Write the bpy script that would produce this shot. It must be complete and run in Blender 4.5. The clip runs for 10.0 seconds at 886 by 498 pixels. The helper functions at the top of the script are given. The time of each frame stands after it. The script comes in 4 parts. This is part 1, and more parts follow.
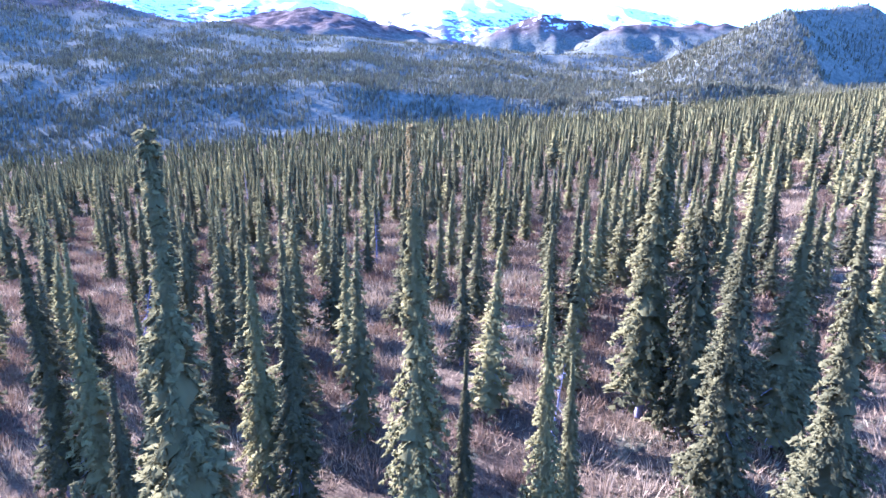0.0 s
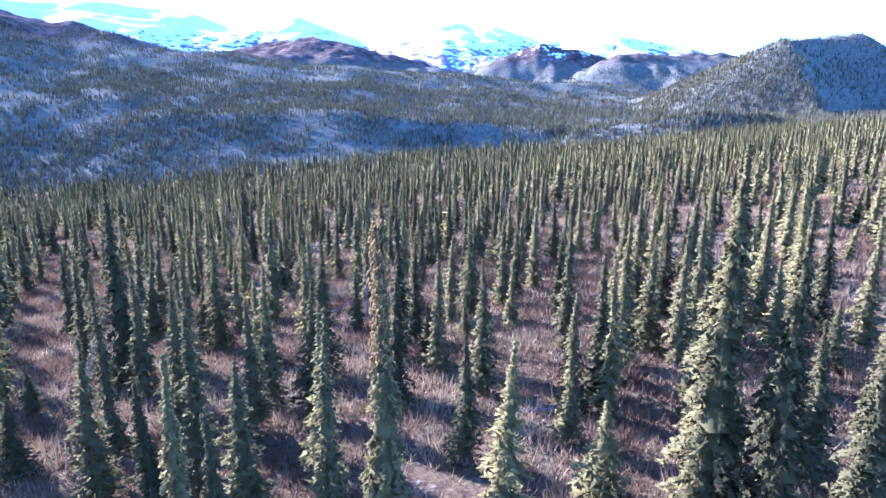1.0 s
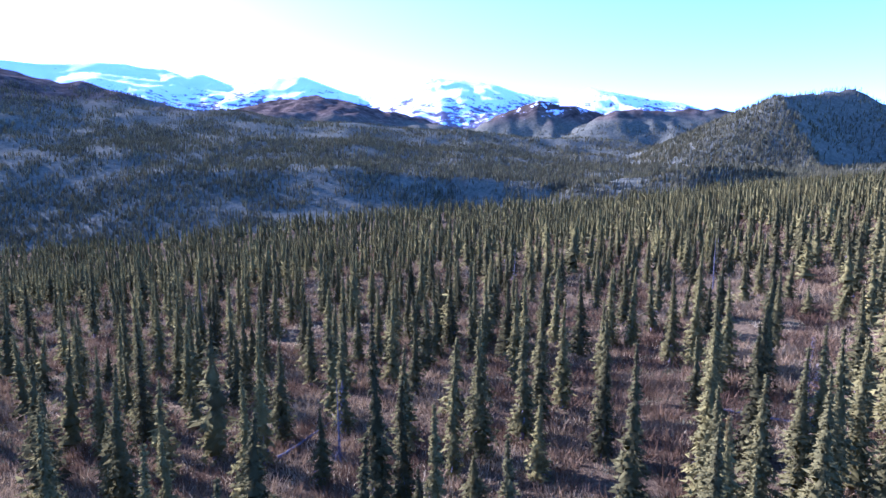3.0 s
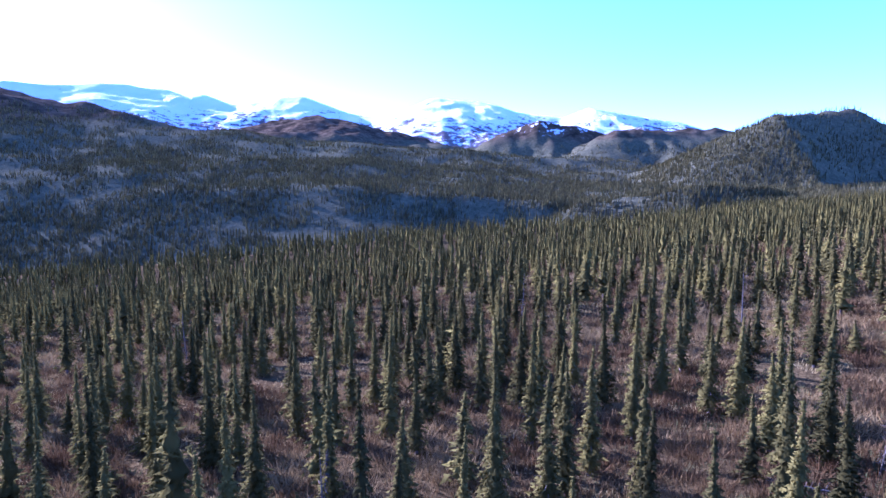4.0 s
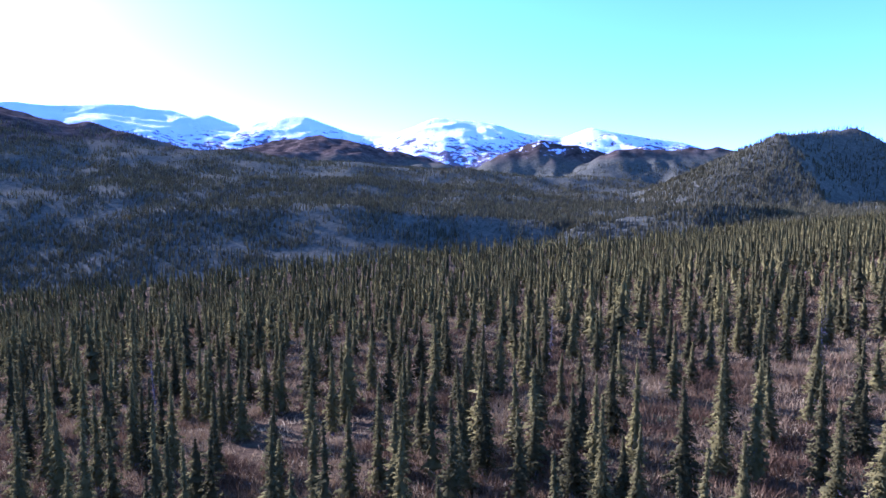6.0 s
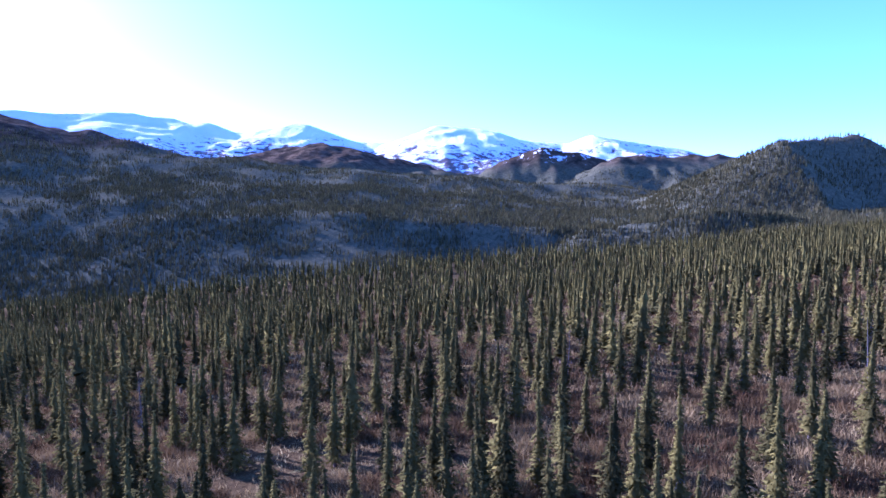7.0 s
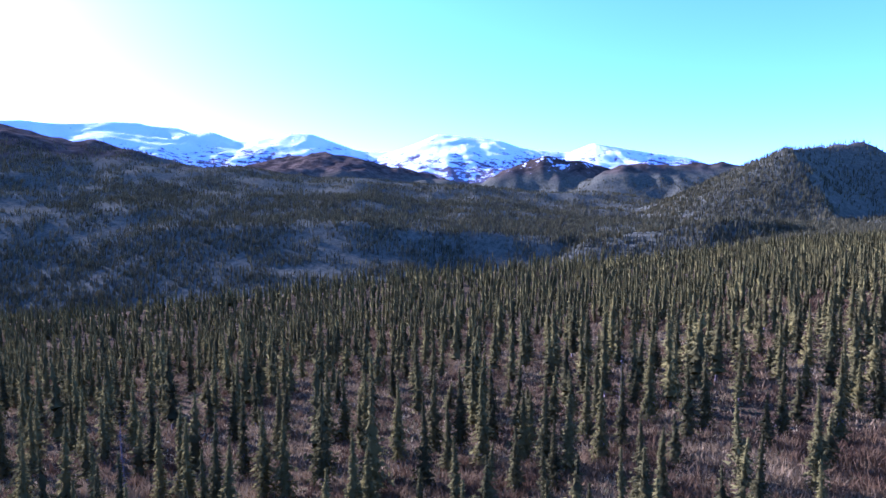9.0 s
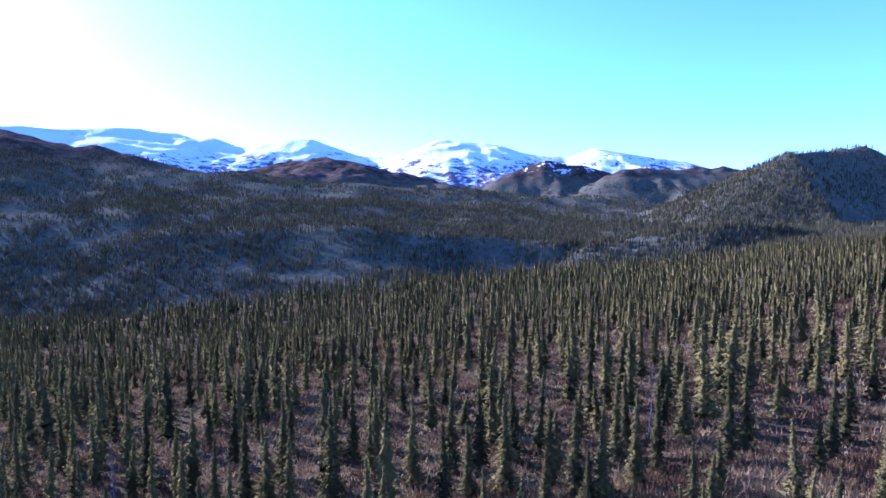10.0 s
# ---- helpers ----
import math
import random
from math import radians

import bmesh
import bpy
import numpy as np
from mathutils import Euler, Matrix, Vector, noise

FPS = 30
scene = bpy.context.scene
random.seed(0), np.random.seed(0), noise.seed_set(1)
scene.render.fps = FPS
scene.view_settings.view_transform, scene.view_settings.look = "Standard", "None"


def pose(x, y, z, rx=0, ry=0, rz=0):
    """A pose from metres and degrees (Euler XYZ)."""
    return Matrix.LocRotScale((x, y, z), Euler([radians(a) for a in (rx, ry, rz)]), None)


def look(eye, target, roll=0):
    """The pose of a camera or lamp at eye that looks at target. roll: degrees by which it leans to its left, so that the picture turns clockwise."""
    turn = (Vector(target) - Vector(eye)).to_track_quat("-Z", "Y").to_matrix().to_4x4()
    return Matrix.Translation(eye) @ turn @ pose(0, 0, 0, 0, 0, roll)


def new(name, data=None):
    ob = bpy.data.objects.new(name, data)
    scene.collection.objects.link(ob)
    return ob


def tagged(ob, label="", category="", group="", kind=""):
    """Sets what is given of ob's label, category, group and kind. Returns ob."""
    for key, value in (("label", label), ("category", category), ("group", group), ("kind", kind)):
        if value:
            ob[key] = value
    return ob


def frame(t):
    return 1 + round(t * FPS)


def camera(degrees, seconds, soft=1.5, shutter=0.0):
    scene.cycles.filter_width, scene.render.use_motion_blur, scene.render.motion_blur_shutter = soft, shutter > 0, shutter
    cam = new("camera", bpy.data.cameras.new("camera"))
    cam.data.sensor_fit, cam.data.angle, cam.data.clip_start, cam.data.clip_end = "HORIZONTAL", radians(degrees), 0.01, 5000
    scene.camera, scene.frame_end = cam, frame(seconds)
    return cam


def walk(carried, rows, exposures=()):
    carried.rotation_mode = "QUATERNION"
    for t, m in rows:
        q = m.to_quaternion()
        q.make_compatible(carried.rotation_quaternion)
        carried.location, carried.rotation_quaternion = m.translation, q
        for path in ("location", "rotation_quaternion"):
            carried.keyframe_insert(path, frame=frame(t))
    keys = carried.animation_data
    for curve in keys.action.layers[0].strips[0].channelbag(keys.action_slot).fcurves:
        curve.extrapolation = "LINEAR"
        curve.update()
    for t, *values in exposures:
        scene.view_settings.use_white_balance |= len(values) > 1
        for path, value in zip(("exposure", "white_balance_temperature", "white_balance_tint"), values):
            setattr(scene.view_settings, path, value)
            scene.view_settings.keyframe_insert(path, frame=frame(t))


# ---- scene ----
cam = camera(73, 10.0)
# seconds, x, y, z, yaw, pitch, roll
ROWS = [
    (0, 0.000, 0.000, 11.300, -0.000, -16.000, 0.300),
    (0.5, 0.031, 1.992, 11.389, 0.019, -14.866, 0.247),
    (1, 0.043, 4.094, 11.521, 0.026, -13.490, 0.203),
    (1.5, 0.054, 6.056, 11.668, 0.052, -12.223, 0.222),
    (2, 0.091, 8.153, 11.829, 0.095, -10.947, 0.074),
    (2.5, 0.119, 10.151, 11.923, 0.114, -9.702, 0.016),
    (3, 0.116, 12.230, 11.981, 0.149, -8.411, -0.072),
    (4.5, -0.259, 18.066, 12.125, 0.258, -6.004, -0.106),
    (5, -0.465, 19.972, 12.131, 0.296, -5.514, -0.159),
    (5.5, -0.748, 21.667, 12.149, 0.368, -5.148, -0.140),
    (7, -1.645, 26.074, 12.159, 0.489, -4.085, -0.233),
    (7.5, -1.995, 27.453, 12.264, 0.541, -3.885, -0.326),
    (8, -2.446, 28.922, 12.350, 0.597, -3.696, -0.263),
    (8.5, -2.885, 30.236, 12.392, 0.657, -3.463, -0.231),
    (9, -3.338, 31.550, 12.376, 0.724, -3.261, -0.374),
    (9.5, -3.794, 32.858, 12.361, 0.805, -3.058, -0.396),
    (10, -4.219, 33.982, 12.310, 0.823, -2.795, -0.453),
]
walk(cam, [(t, pose(x, y, z, 90 + pitch, 0, yaw) @ pose(0, 0, 0, 0, 0, roll)) for t, x, y, z, yaw, pitch, roll in ROWS],
     exposures=[(0, 3.88, 4150, 49), (1, 3.57, 4180, 49), (2.5, 2.85, 4230, 48), (4.5, 2.2, 4320, 51), (7, 2.06, 4320, 51), (10, 1.98, 4280, 51)])

# ---- light ----
SUN_AZ, SUN_EL = -54.0, 19.5
world = bpy.data.worlds.new("sky")
scene.world = world
world.use_nodes = True
wn = world.node_tree
sky = wn.nodes.new("ShaderNodeTexSky")
sky.sky_type = "NISHITA"
sky.sun_disc = False
sky.sun_elevation, sky.sun_rotation = radians(SUN_EL), radians(SUN_AZ)
sky.altitude, sky.air_density, sky.dust_density, sky.ozone_density = 600, 0.75, 0.5, 3.8
wn.nodes["Background"].inputs["Strength"].default_value = 0.122
wn.links.new(sky.outputs[0], wn.nodes["Background"].inputs["Color"])
sun = new("sun", bpy.data.lights.new("sun", "SUN"))
sun.data.energy, sun.data.angle, sun.data.color = 5.0, radians(0.55), (1.0, 0.88, 0.72)
sa, se = radians(SUN_AZ), radians(SUN_EL)
sun.matrix_world = look((900 * math.sin(sa) * math.cos(se), 900 * math.cos(sa) * math.cos(se), 900 * math.sin(se)), (0, 0, 0))


# ---- materials ----
def material(name, rough=0.9):
    m = bpy.data.materials.new(name)
    m.use_nodes = True
    n, l = m.node_tree.nodes, m.node_tree.links
    b = n["Principled BSDF"]
    b.inputs["Roughness"].default_value = rough
    b.inputs["Specular IOR Level"].default_value = 0.05
    return m, n, l, b


def noise_node(n, l, scale, detail=4.0, coord=None, rough=0.6):
    t = n.new("ShaderNodeTexNoise")
    t.inputs["Scale"].default_value, t.inputs["Detail"].default_value, t.inputs["Roughness"].default_value = scale, detail, rough
    if coord:
        l.new(coord, t.inputs["Vector"])
    return t.outputs["Fac"]


def ramp(n, l, fac, stops):
    r = n.new("ShaderNodeValToRGB")
    e = r.color_ramp.elements
    while len(e) < len(stops):
        e.new(0.5)
    for k, (p, c) in zip(e, stops):
        k.position, k.color = p, (*c, 1)
    l.new(fac, r.inputs["Fac"])
    return r.outputs["Color"]


def mix(n, l, fac, a, b, kind="MIX"):
    x = n.new("ShaderNodeMix")
    x.data_type, x.blend_type = "RGBA", kind
    for sock, v in ((x.inputs[0], fac), (x.inputs[6], a), (x.inputs[7], b)):
        if isinstance(v, (int, float)):
            sock.default_value = v
        elif isinstance(v, tuple):
            sock.default_value = (*v, 1)
        else:
            l.new(v, sock)
    return x.outputs[2]


def math_node(n, l, op, a, b):
    x = n.new("ShaderNodeMath")
    x.operation = op
    for sock, v in zip(x.inputs, (a, b)):
        if isinstance(v, (int, float)):
            sock.default_value = v
        else:
            l.new(v, sock)
    return x.outputs[0]


def steps(n, l, fac, lo, hi):
    x = n.new("ShaderNodeMapRange")
    x.interpolation_type = "SMOOTHSTEP"
    x.inputs["From Min"].default_value, x.inputs["From Max"].default_value = lo, hi
    l.new(fac, x.inputs["Value"])
    return x.outputs["Result"]


def bump(n, l, b, fac, strength, dist):
    x = n.new("ShaderNodeBump")
    x.inputs["Strength"].default_value, x.inputs["Distance"].default_value = strength, dist
    l.new(fac, x.inputs["Height"])
    l.new(x.outputs[0], b.inputs["Normal"])


def leafy(name, dark, mid, light, per_object, through_light=0.32, span=3.0):
    """Needles or twigs: a tint for each tree, one for each spray, and some light that passes through."""
    m, n, l, b = material(name, 1.0)
    b.inputs["Specular IOR Level"].default_value = 0.0
    geo = n.new("ShaderNodeNewGeometry")
    spray = geo.outputs["Random Per Island"]
    if per_object:
        whole = n.new("ShaderNodeObjectInfo").outputs["Random"]
    else:
        whole = steps(n, l, noise_node(n, l, 1.0 / span, 1.0, geo.outputs["Position"]), 0.3, 0.7)
    fac = math_node(n, l, "ADD", math_node(n, l, "MULTIPLY", spray, 0.28), math_node(n, l, "MULTIPLY", whole, 0.72))
    col = ramp(n, l, fac, ((0.1, dark), (0.5, mid), (0.95, light)))
    l.new(col, b.inputs["Base Color"])
    t = n.new("ShaderNodeBsdfTranslucent")
    l.new(col, t.inputs["Color"])
    s = n.new("ShaderNodeMixShader")
    s.inputs[0].default_value = through_light
    l.new(b.outputs[0], s.inputs[1])
    l.new(t.outputs[0], s.inputs[2])
    l.new(s.outputs[0], n["Material Output"].inputs["Surface"])
    return m


NEEDLE = ((0.050, 0.045, 0.015), (0.102, 0.089, 0.026), (0.172, 0.145, 0.037))
needles = leafy("spruce_needles", *NEEDLE, True)
needles_far = leafy("spruce_needles_far", *NEEDLE, False)
# hill copy of the same needles, lightened in colour for haze and scattered sunlight
needles_hill_lit = leafy("spruce_needles_hill_lit", (0.078, 0.075, 0.037), (0.140, 0.130, 0.058), (0.215, 0.190, 0.078), False, 0.6, 9.0)
cones_mat = leafy("spruce_cones", (0.12, 0.075, 0.022), (0.21, 0.145, 0.038), (0.30, 0.215, 0.060), True, 0.1)
twigs_grey = leafy("dead_skirt", (0.09, 0.075, 0.065), (0.15, 0.125, 0.105), (0.22, 0.19, 0.165), True, 0.05)
shrub_mat = leafy("birch_twigs", (0.078, 0.046, 0.020), (0.154, 0.100, 0.040), (0.262, 0.192, 0.080), False, 0.2, 4.0)
grass_mat = leafy("dry_grass", (0.17, 0.118, 0.045), (0.28, 0.21, 0.085), (0.40, 0.325, 0.145), False, 0.3, 5.0)
green_mat = leafy("ground_shrub_leaves", (0.06, 0.07, 0.03), (0.12, 0.115, 0.045), (0.22, 0.18, 0.07), False, 0.2, 4.0)


def bark_material(name, a, b_):
    m, n, l, b = material(name, 0.95)
    pos = n.new("ShaderNodeTexCoord").outputs["Object"]
    f = noise_node(n, l, 22.0, 5.0, pos)
    l.new(ramp(n, l, f, ((0.3, a), (0.7, b_))), b.inputs["Base Color"])
    bump(n, l, b, f, 0.6, 0.02)
    return m


bark = bark_material("spruce_bark", (0.07, 0.055, 0.045), (0.20, 0.17, 0.145))
bark_grey = bark_material("weathered_wood", (0.06, 0.052, 0.043), (0.16, 0.140, 0.115))


def floor_material():
    """Tundra floor: brown litter, purple-brown heath, pale lichen, yellow moss and old snow scraps."""
    m, n, l, b = material("tundra_floor", 1.0)
    b.inputs["Specular IOR Level"].default_value = 0.0
    pos = n.new("ShaderNodeNewGeometry").outputs["Position"]
    big = noise_node(n, l, 0.16, 4.0, pos)
    mid = noise_node(n, l, 0.9, 5.0, pos, 0.65)
    fine = noise_node(n, l, 4.0, 8.0, pos, 0.78)
    heath = ramp(n, l, fine, ((0.32, (0.026, 0.018, 0.010)), (0.52, (0.088, 0.061, 0.026)), (0.72, (0.165, 0.120, 0.050))))
    litter = ramp(n, l, fine, ((0.32, (0.036, 0.024, 0.012)), (0.52, (0.115, 0.083, 0.034)), (0.72, (0.225, 0.170, 0.070))))
    base = mix(n, l, steps(n, l, big, 0.46, 0.66), heath, litter)
    moss = ramp(n, l, fine, ((0.3, (0.07, 0.07, 0.028)), (0.8, (0.20, 0.17, 0.07))))
    base = mix(n, l, math_node(n, l, "MULTIPLY", steps(n, l, mid, 0.56, 0.66), 0.75), base, moss)
    other = noise_node(n, l, 0.55, 5.0, None, 0.7)
    l.new(pos, n[n[-1].name].inputs["Vector"])
    lichen = math_node(n, l, "MULTIPLY", steps(n, l, other, 0.62, 0.68), steps(n, l, fine, 0.50, 0.60))
    base = mix(n, l, math_node(n, l, "MULTIPLY", lichen, 0.4), base, (0.38, 0.33, 0.20))
    l.new(base, b.inputs["Base Color"])
    bump(n, l, b, math_node(n, l, "ADD", mid, math_node(n, l, "MULTIPLY", fine, 0.5)), 1.0, 0.4)
    return m


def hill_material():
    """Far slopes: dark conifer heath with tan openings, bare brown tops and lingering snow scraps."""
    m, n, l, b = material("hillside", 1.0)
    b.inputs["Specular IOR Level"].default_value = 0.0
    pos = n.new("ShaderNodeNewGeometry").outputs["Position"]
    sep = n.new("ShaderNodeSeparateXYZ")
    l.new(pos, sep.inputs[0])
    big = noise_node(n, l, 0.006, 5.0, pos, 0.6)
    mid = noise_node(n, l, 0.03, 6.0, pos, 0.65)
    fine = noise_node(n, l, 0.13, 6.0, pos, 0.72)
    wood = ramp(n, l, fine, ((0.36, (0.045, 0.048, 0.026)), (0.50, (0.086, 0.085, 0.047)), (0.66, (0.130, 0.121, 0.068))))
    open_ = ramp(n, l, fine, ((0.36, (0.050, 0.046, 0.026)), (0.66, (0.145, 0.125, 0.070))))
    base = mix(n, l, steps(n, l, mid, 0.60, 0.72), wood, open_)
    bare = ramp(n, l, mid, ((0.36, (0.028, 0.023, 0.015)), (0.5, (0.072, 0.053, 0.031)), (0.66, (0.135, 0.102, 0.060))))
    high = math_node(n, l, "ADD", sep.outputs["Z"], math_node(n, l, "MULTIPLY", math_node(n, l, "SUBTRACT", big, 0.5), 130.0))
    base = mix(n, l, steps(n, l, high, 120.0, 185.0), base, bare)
    snow = math_node(n, l, "ADD", sep.outputs["Z"], math_node(n, l, "MULTIPLY", math_node(n, l, "SUBTRACT", mid, 0.5), 520.0))
    scraps = math_node(n, l, "MULTIPLY", steps(n, l, snow, 238.0, 256.0), steps(n, l, sep.outputs["Y"], 2200.0, 2320.0))
    scraps = math_node(n, l, "MULTIPLY", scraps, steps(n, l, sep.outputs["X"], 150.0, 260.0))
    base = mix(n, l, scraps, base, (0.82, 0.84, 0.88))
    flat = n.new("ShaderNodeMapping")
    flat.inputs["Scale"].default_value = (0.012, 0.05, 0.0)
    l.new(pos, flat.inputs["Vector"])
    streak = noise_node(n, l, 1.0, 4.0, flat.outputs[0], 0.6)
    pale = math_node(n, l, "MULTIPLY", steps(n, l, streak, 0.655, 0.68), steps(n, l, sep.outputs["X"], -160.0, -60.0))
    pale = math_node(n, l, "MULTIPLY", pale, steps(n, l, math_node(n, l, "MULTIPLY", sep.outputs["Y"], -1.0), -1700.0, -1500.0))
    pale = math_node(n, l, "MULTIPLY", pale, steps(n, l, math_node(n, l, "MULTIPLY", sep.outputs["X"], -1.0), -480.0, -400.0))
    base = mix(n, l, math_node(n, l, "MULTIPLY", pale, steps(n, l, fine, 0.42, 0.56)), base, (0.17, 0.145, 0.085))
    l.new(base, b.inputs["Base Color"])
    bump(n, l, b, math_node(n, l, "ADD", mid, math_node(n, l, "MULTIPLY", fine, 0.4)), 0.6, 3.5)
    return m


def peak_material():
    """Snow with rock ribs and bare ground towards its foot."""
    m, n, l, b = material("snow_and_rock", 0.85)
    b.inputs["Specular IOR Level"].default_value = 0.0
    geo = n.new("ShaderNodeNewGeometry")
    pos = geo.outputs["Position"]
    sep = n.new("ShaderNodeSeparateXYZ")
    l.new(pos, sep.inputs[0])
    nsep = n.new("ShaderNodeSeparateXYZ")
    l.new(geo.outputs["Normal"], nsep.inputs[0])
    big = noise_node(n, l, 0.0035, 6.0, pos, 0.62)
    fine = noise_node(n, l, 0.018, 7.0, pos, 0.7)
    rock = ramp(n, l, fine, ((0.3, (0.10, 0.085, 0.08)), (0.7, (0.25, 0.21, 0.185))))
    white = ramp(n, l, big, ((0.3, (0.80, 0.82, 0.86)), (0.7, (0.90, 0.91, 0.93))))
    level = math_node(n, l, "ADD", sep.outputs["Z"], math_node(n, l, "MULTIPLY", math_node(n, l, "SUBTRACT", fine, 0.5), 1250.0))
    level = math_node(n, l, "ADD", level, math_node(n, l, "MULTIPLY", math_node(n, l, "SUBTRACT", big, 0.5), 500.0))
    cover = steps(n, l, level, 265.0, 330.0)
    l.new(mix(n, l, cover, rock, white), b.inputs["Base Color"])
    bump(n, l, b, math_node(n, l, "ADD", fine, math_node(n, l, "MULTIPLY", big, 0.5)), 0.9, 22.0)
    return m


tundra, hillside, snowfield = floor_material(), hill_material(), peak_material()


# ---- numbers in bulk ----
def smooth(a, lo, hi):
    t = np.clip((a - lo) / (hi - lo), 0, 1)
    return t * t * (3 - 2 * t)


def lattice(ix, iy, seed):
    h = (ix.astype(np.int64) * 374761393 + iy.astype(np.int64) * 668265263 + seed * 974634777) & 0xFFFFFFFF
    h = ((h ^ (h >> 13)) * 1274126177) & 0xFFFFFFFF
    return ((h ^ (h >> 16)) & 0xFFFF) / 65535.0 * 2 - 1


def value_noise(x, y, seed):
    ix, iy = np.floor(x), np.floor(y)
    fx, fy = x - ix, y - iy
    fx, fy = fx * fx * (3 - 2 * fx), fy * fy * (3 - 2 * fy)
    a, b = lattice(ix, iy, seed), lattice(ix + 1, iy, seed)
    c, d = lattice(ix, iy + 1, seed), lattice(ix + 1, iy + 1, seed)
    return (a * (1 - fx) + b * fx) * (1 - fy) + (c * (1 - fx) + d * fx) * fy


def fbm(x, y, size, octaves=4, seed=1, ridged=False):
    out, amp = 0 * x, 1.0
    for k in range(octaves):
        v = value_noise(x / size * 2**k + 17.3 * k, y / size * 2**k - 9.1 * k, seed + k)
        out = out + amp * ((1 - 2 * np.abs(v)) if ridged else v)
        amp *= 0.5
    return out


def mesh_from(name, verts, faces, mats, smooth_faces=False, index=None, normals=None):
    """A mesh object's data from arrays: all faces have the same number of corners."""
    me = bpy.data.meshes.new(name)
    k = faces.shape[1]
    me.vertices.add(len(verts))
    me.vertices.foreach_set("co", np.ascontiguousarray(verts, dtype=np.float32).ravel())
    me.loops.add(faces.size)
    me.loops.foreach_set("vertex_index", np.ascontiguousarray(faces, dtype=np.int32).ravel())
    me.polygons.add(len(faces))
    me.polygons.foreach_set("loop_start", np.arange(0, faces.size, k, dtype=np.int32))
    me.polygons.foreach_set("loop_total", np.full(len(faces), k, dtype=np.int32))
    me.polygons.foreach_set("use_smooth", np.full(len(faces), smooth_faces))
    for m in mats:
        me.materials.append(m)
    if index is not None:
        me.polygons.foreach_set("material_index", np.ascontiguousarray(index, dtype=np.int32))
    me.update(calc_edges=True)
    if normals is not None:
        me.normals_split_custom_set_from_vertices(normals.tolist())
    return me


def outward(v, f, axis_x=0.0, axis_y=0.0):
    """Turns each triangle's face away from the stem, and gives the soft normals of a full crown."""
    out = np.stack([v[:, 0] - axis_x, v[:, 1] - axis_y, 0 * v[:, 0]], 1)
    out /= np.linalg.norm(out, axis=1, keepdims=True) + 1e-6
    a, b, c = v[f[:, 0]], v[f[:, 1]], v[f[:, 2]]
    g = np.cross(b - a, c - a)
    g /= np.linalg.norm(g, axis=1, keepdims=True) + 1e-12
    aim = out[f].mean(1) + (0, 0, 0.6)
    turned = (g * aim).sum(1) < 0
    f = np.where(turned[:, None], f[:, ::-1], f)
    g = np.where(turned[:, None], -g, g)
    own = np.zeros_like(v)
    for k in range(3):
        np.add.at(own, f[:, k], g)
    own /= np.linalg.norm(own, axis=1, keepdims=True) + 1e-9
    n = 0.75 * out + 0.50 * own + (0, 0, 0.10)
    return f, n / np.linalg.norm(n, axis=1, keepdims=True)


# ---- the lie of the land ----
# the bench: bearings, how far its edge lies and how high the ground is there
BENCH_BEARING = np.array([-0.80, -0.5, -0.25, 0.0, 0.25, 0.5, 0.80])
BENCH_EDGE = np.array([165, 165, 170, 185, 215, 250, 290.0])
BENCH_LEVEL = np.array([-15.6, -11.9, -7.7, -4.0, -3.5, 0.2, 2.8])


def bench_edge(x, y):
    return np.interp(np.clip(x / np.maximum(y, 20), -0.8, 0.8), BENCH_BEARING, BENCH_EDGE)


def plateau(x, y):
    """The gently sloping wooded bench that the camera flies over, falling off towards its edge."""
    u = np.clip(x / np.maximum(y, 20), -0.8, 0.8)
    w = smooth(y, 80, np.interp(u, BENCH_BEARING, BENCH_EDGE))
    x, y = np.clip(x, -140, 240), np.clip(y, -10, 170)
    z = 1.743 + 0.07755 * x - 0.02032 * y + 1.1315e-4 * x * x + 1.2042e-4 * x * y - 1.7891e-4 * y * y
    return z * (1 - w) + np.interp(u, BENCH_BEARING, BENCH_LEVEL) * w


def hummocks(x, y):
    return 0.30 * fbm(x, y, 9.0, 3, 5) + 0.10 * fbm(x, y, 1.7, 2, 9)


# bearings (sideways per metre ahead) and the heights across the valley at growing distances
BEARING = np.array([-1.056, -0.766, -0.573, -0.382, -0.192, -0.003, 0.185, 0.372, 0.558, 0.714, 1.019])
REACH = np.array([330, 480, 640, 760, 850, 1150, 1620, 2300, 5000.0])
VALLEY = np.array([
    [-45, -45, -45, -42, -40, -35, -28, -22, -16, -12, -8],
    [-90, -92, -90, -88, -80, -66, -50, -34, -18, -12, -8],
    [-86, -88, -86, -82, -76, -64, -48, -32, -16, -8, -6],
    [-40, -42, -44, -40, -38, -46, -40, -24, -12, -5, -4],
    [-8, -8, -10, -2, 0, -14, -18, -12, -5, -1, 1],
    [96, 98, 74, 58, 48, 18, -1, -1, -2, 0, 2],
    [300, 266, 200, 152, 108, 84, 60, 38, 12, 9, 13],
    [260, 230, 150, 125, 100, 85, 70, 60, 40, 40, 40],
    [200, 190, 160, 140, 120, 110, 100, 90, 80, 80, 80]])


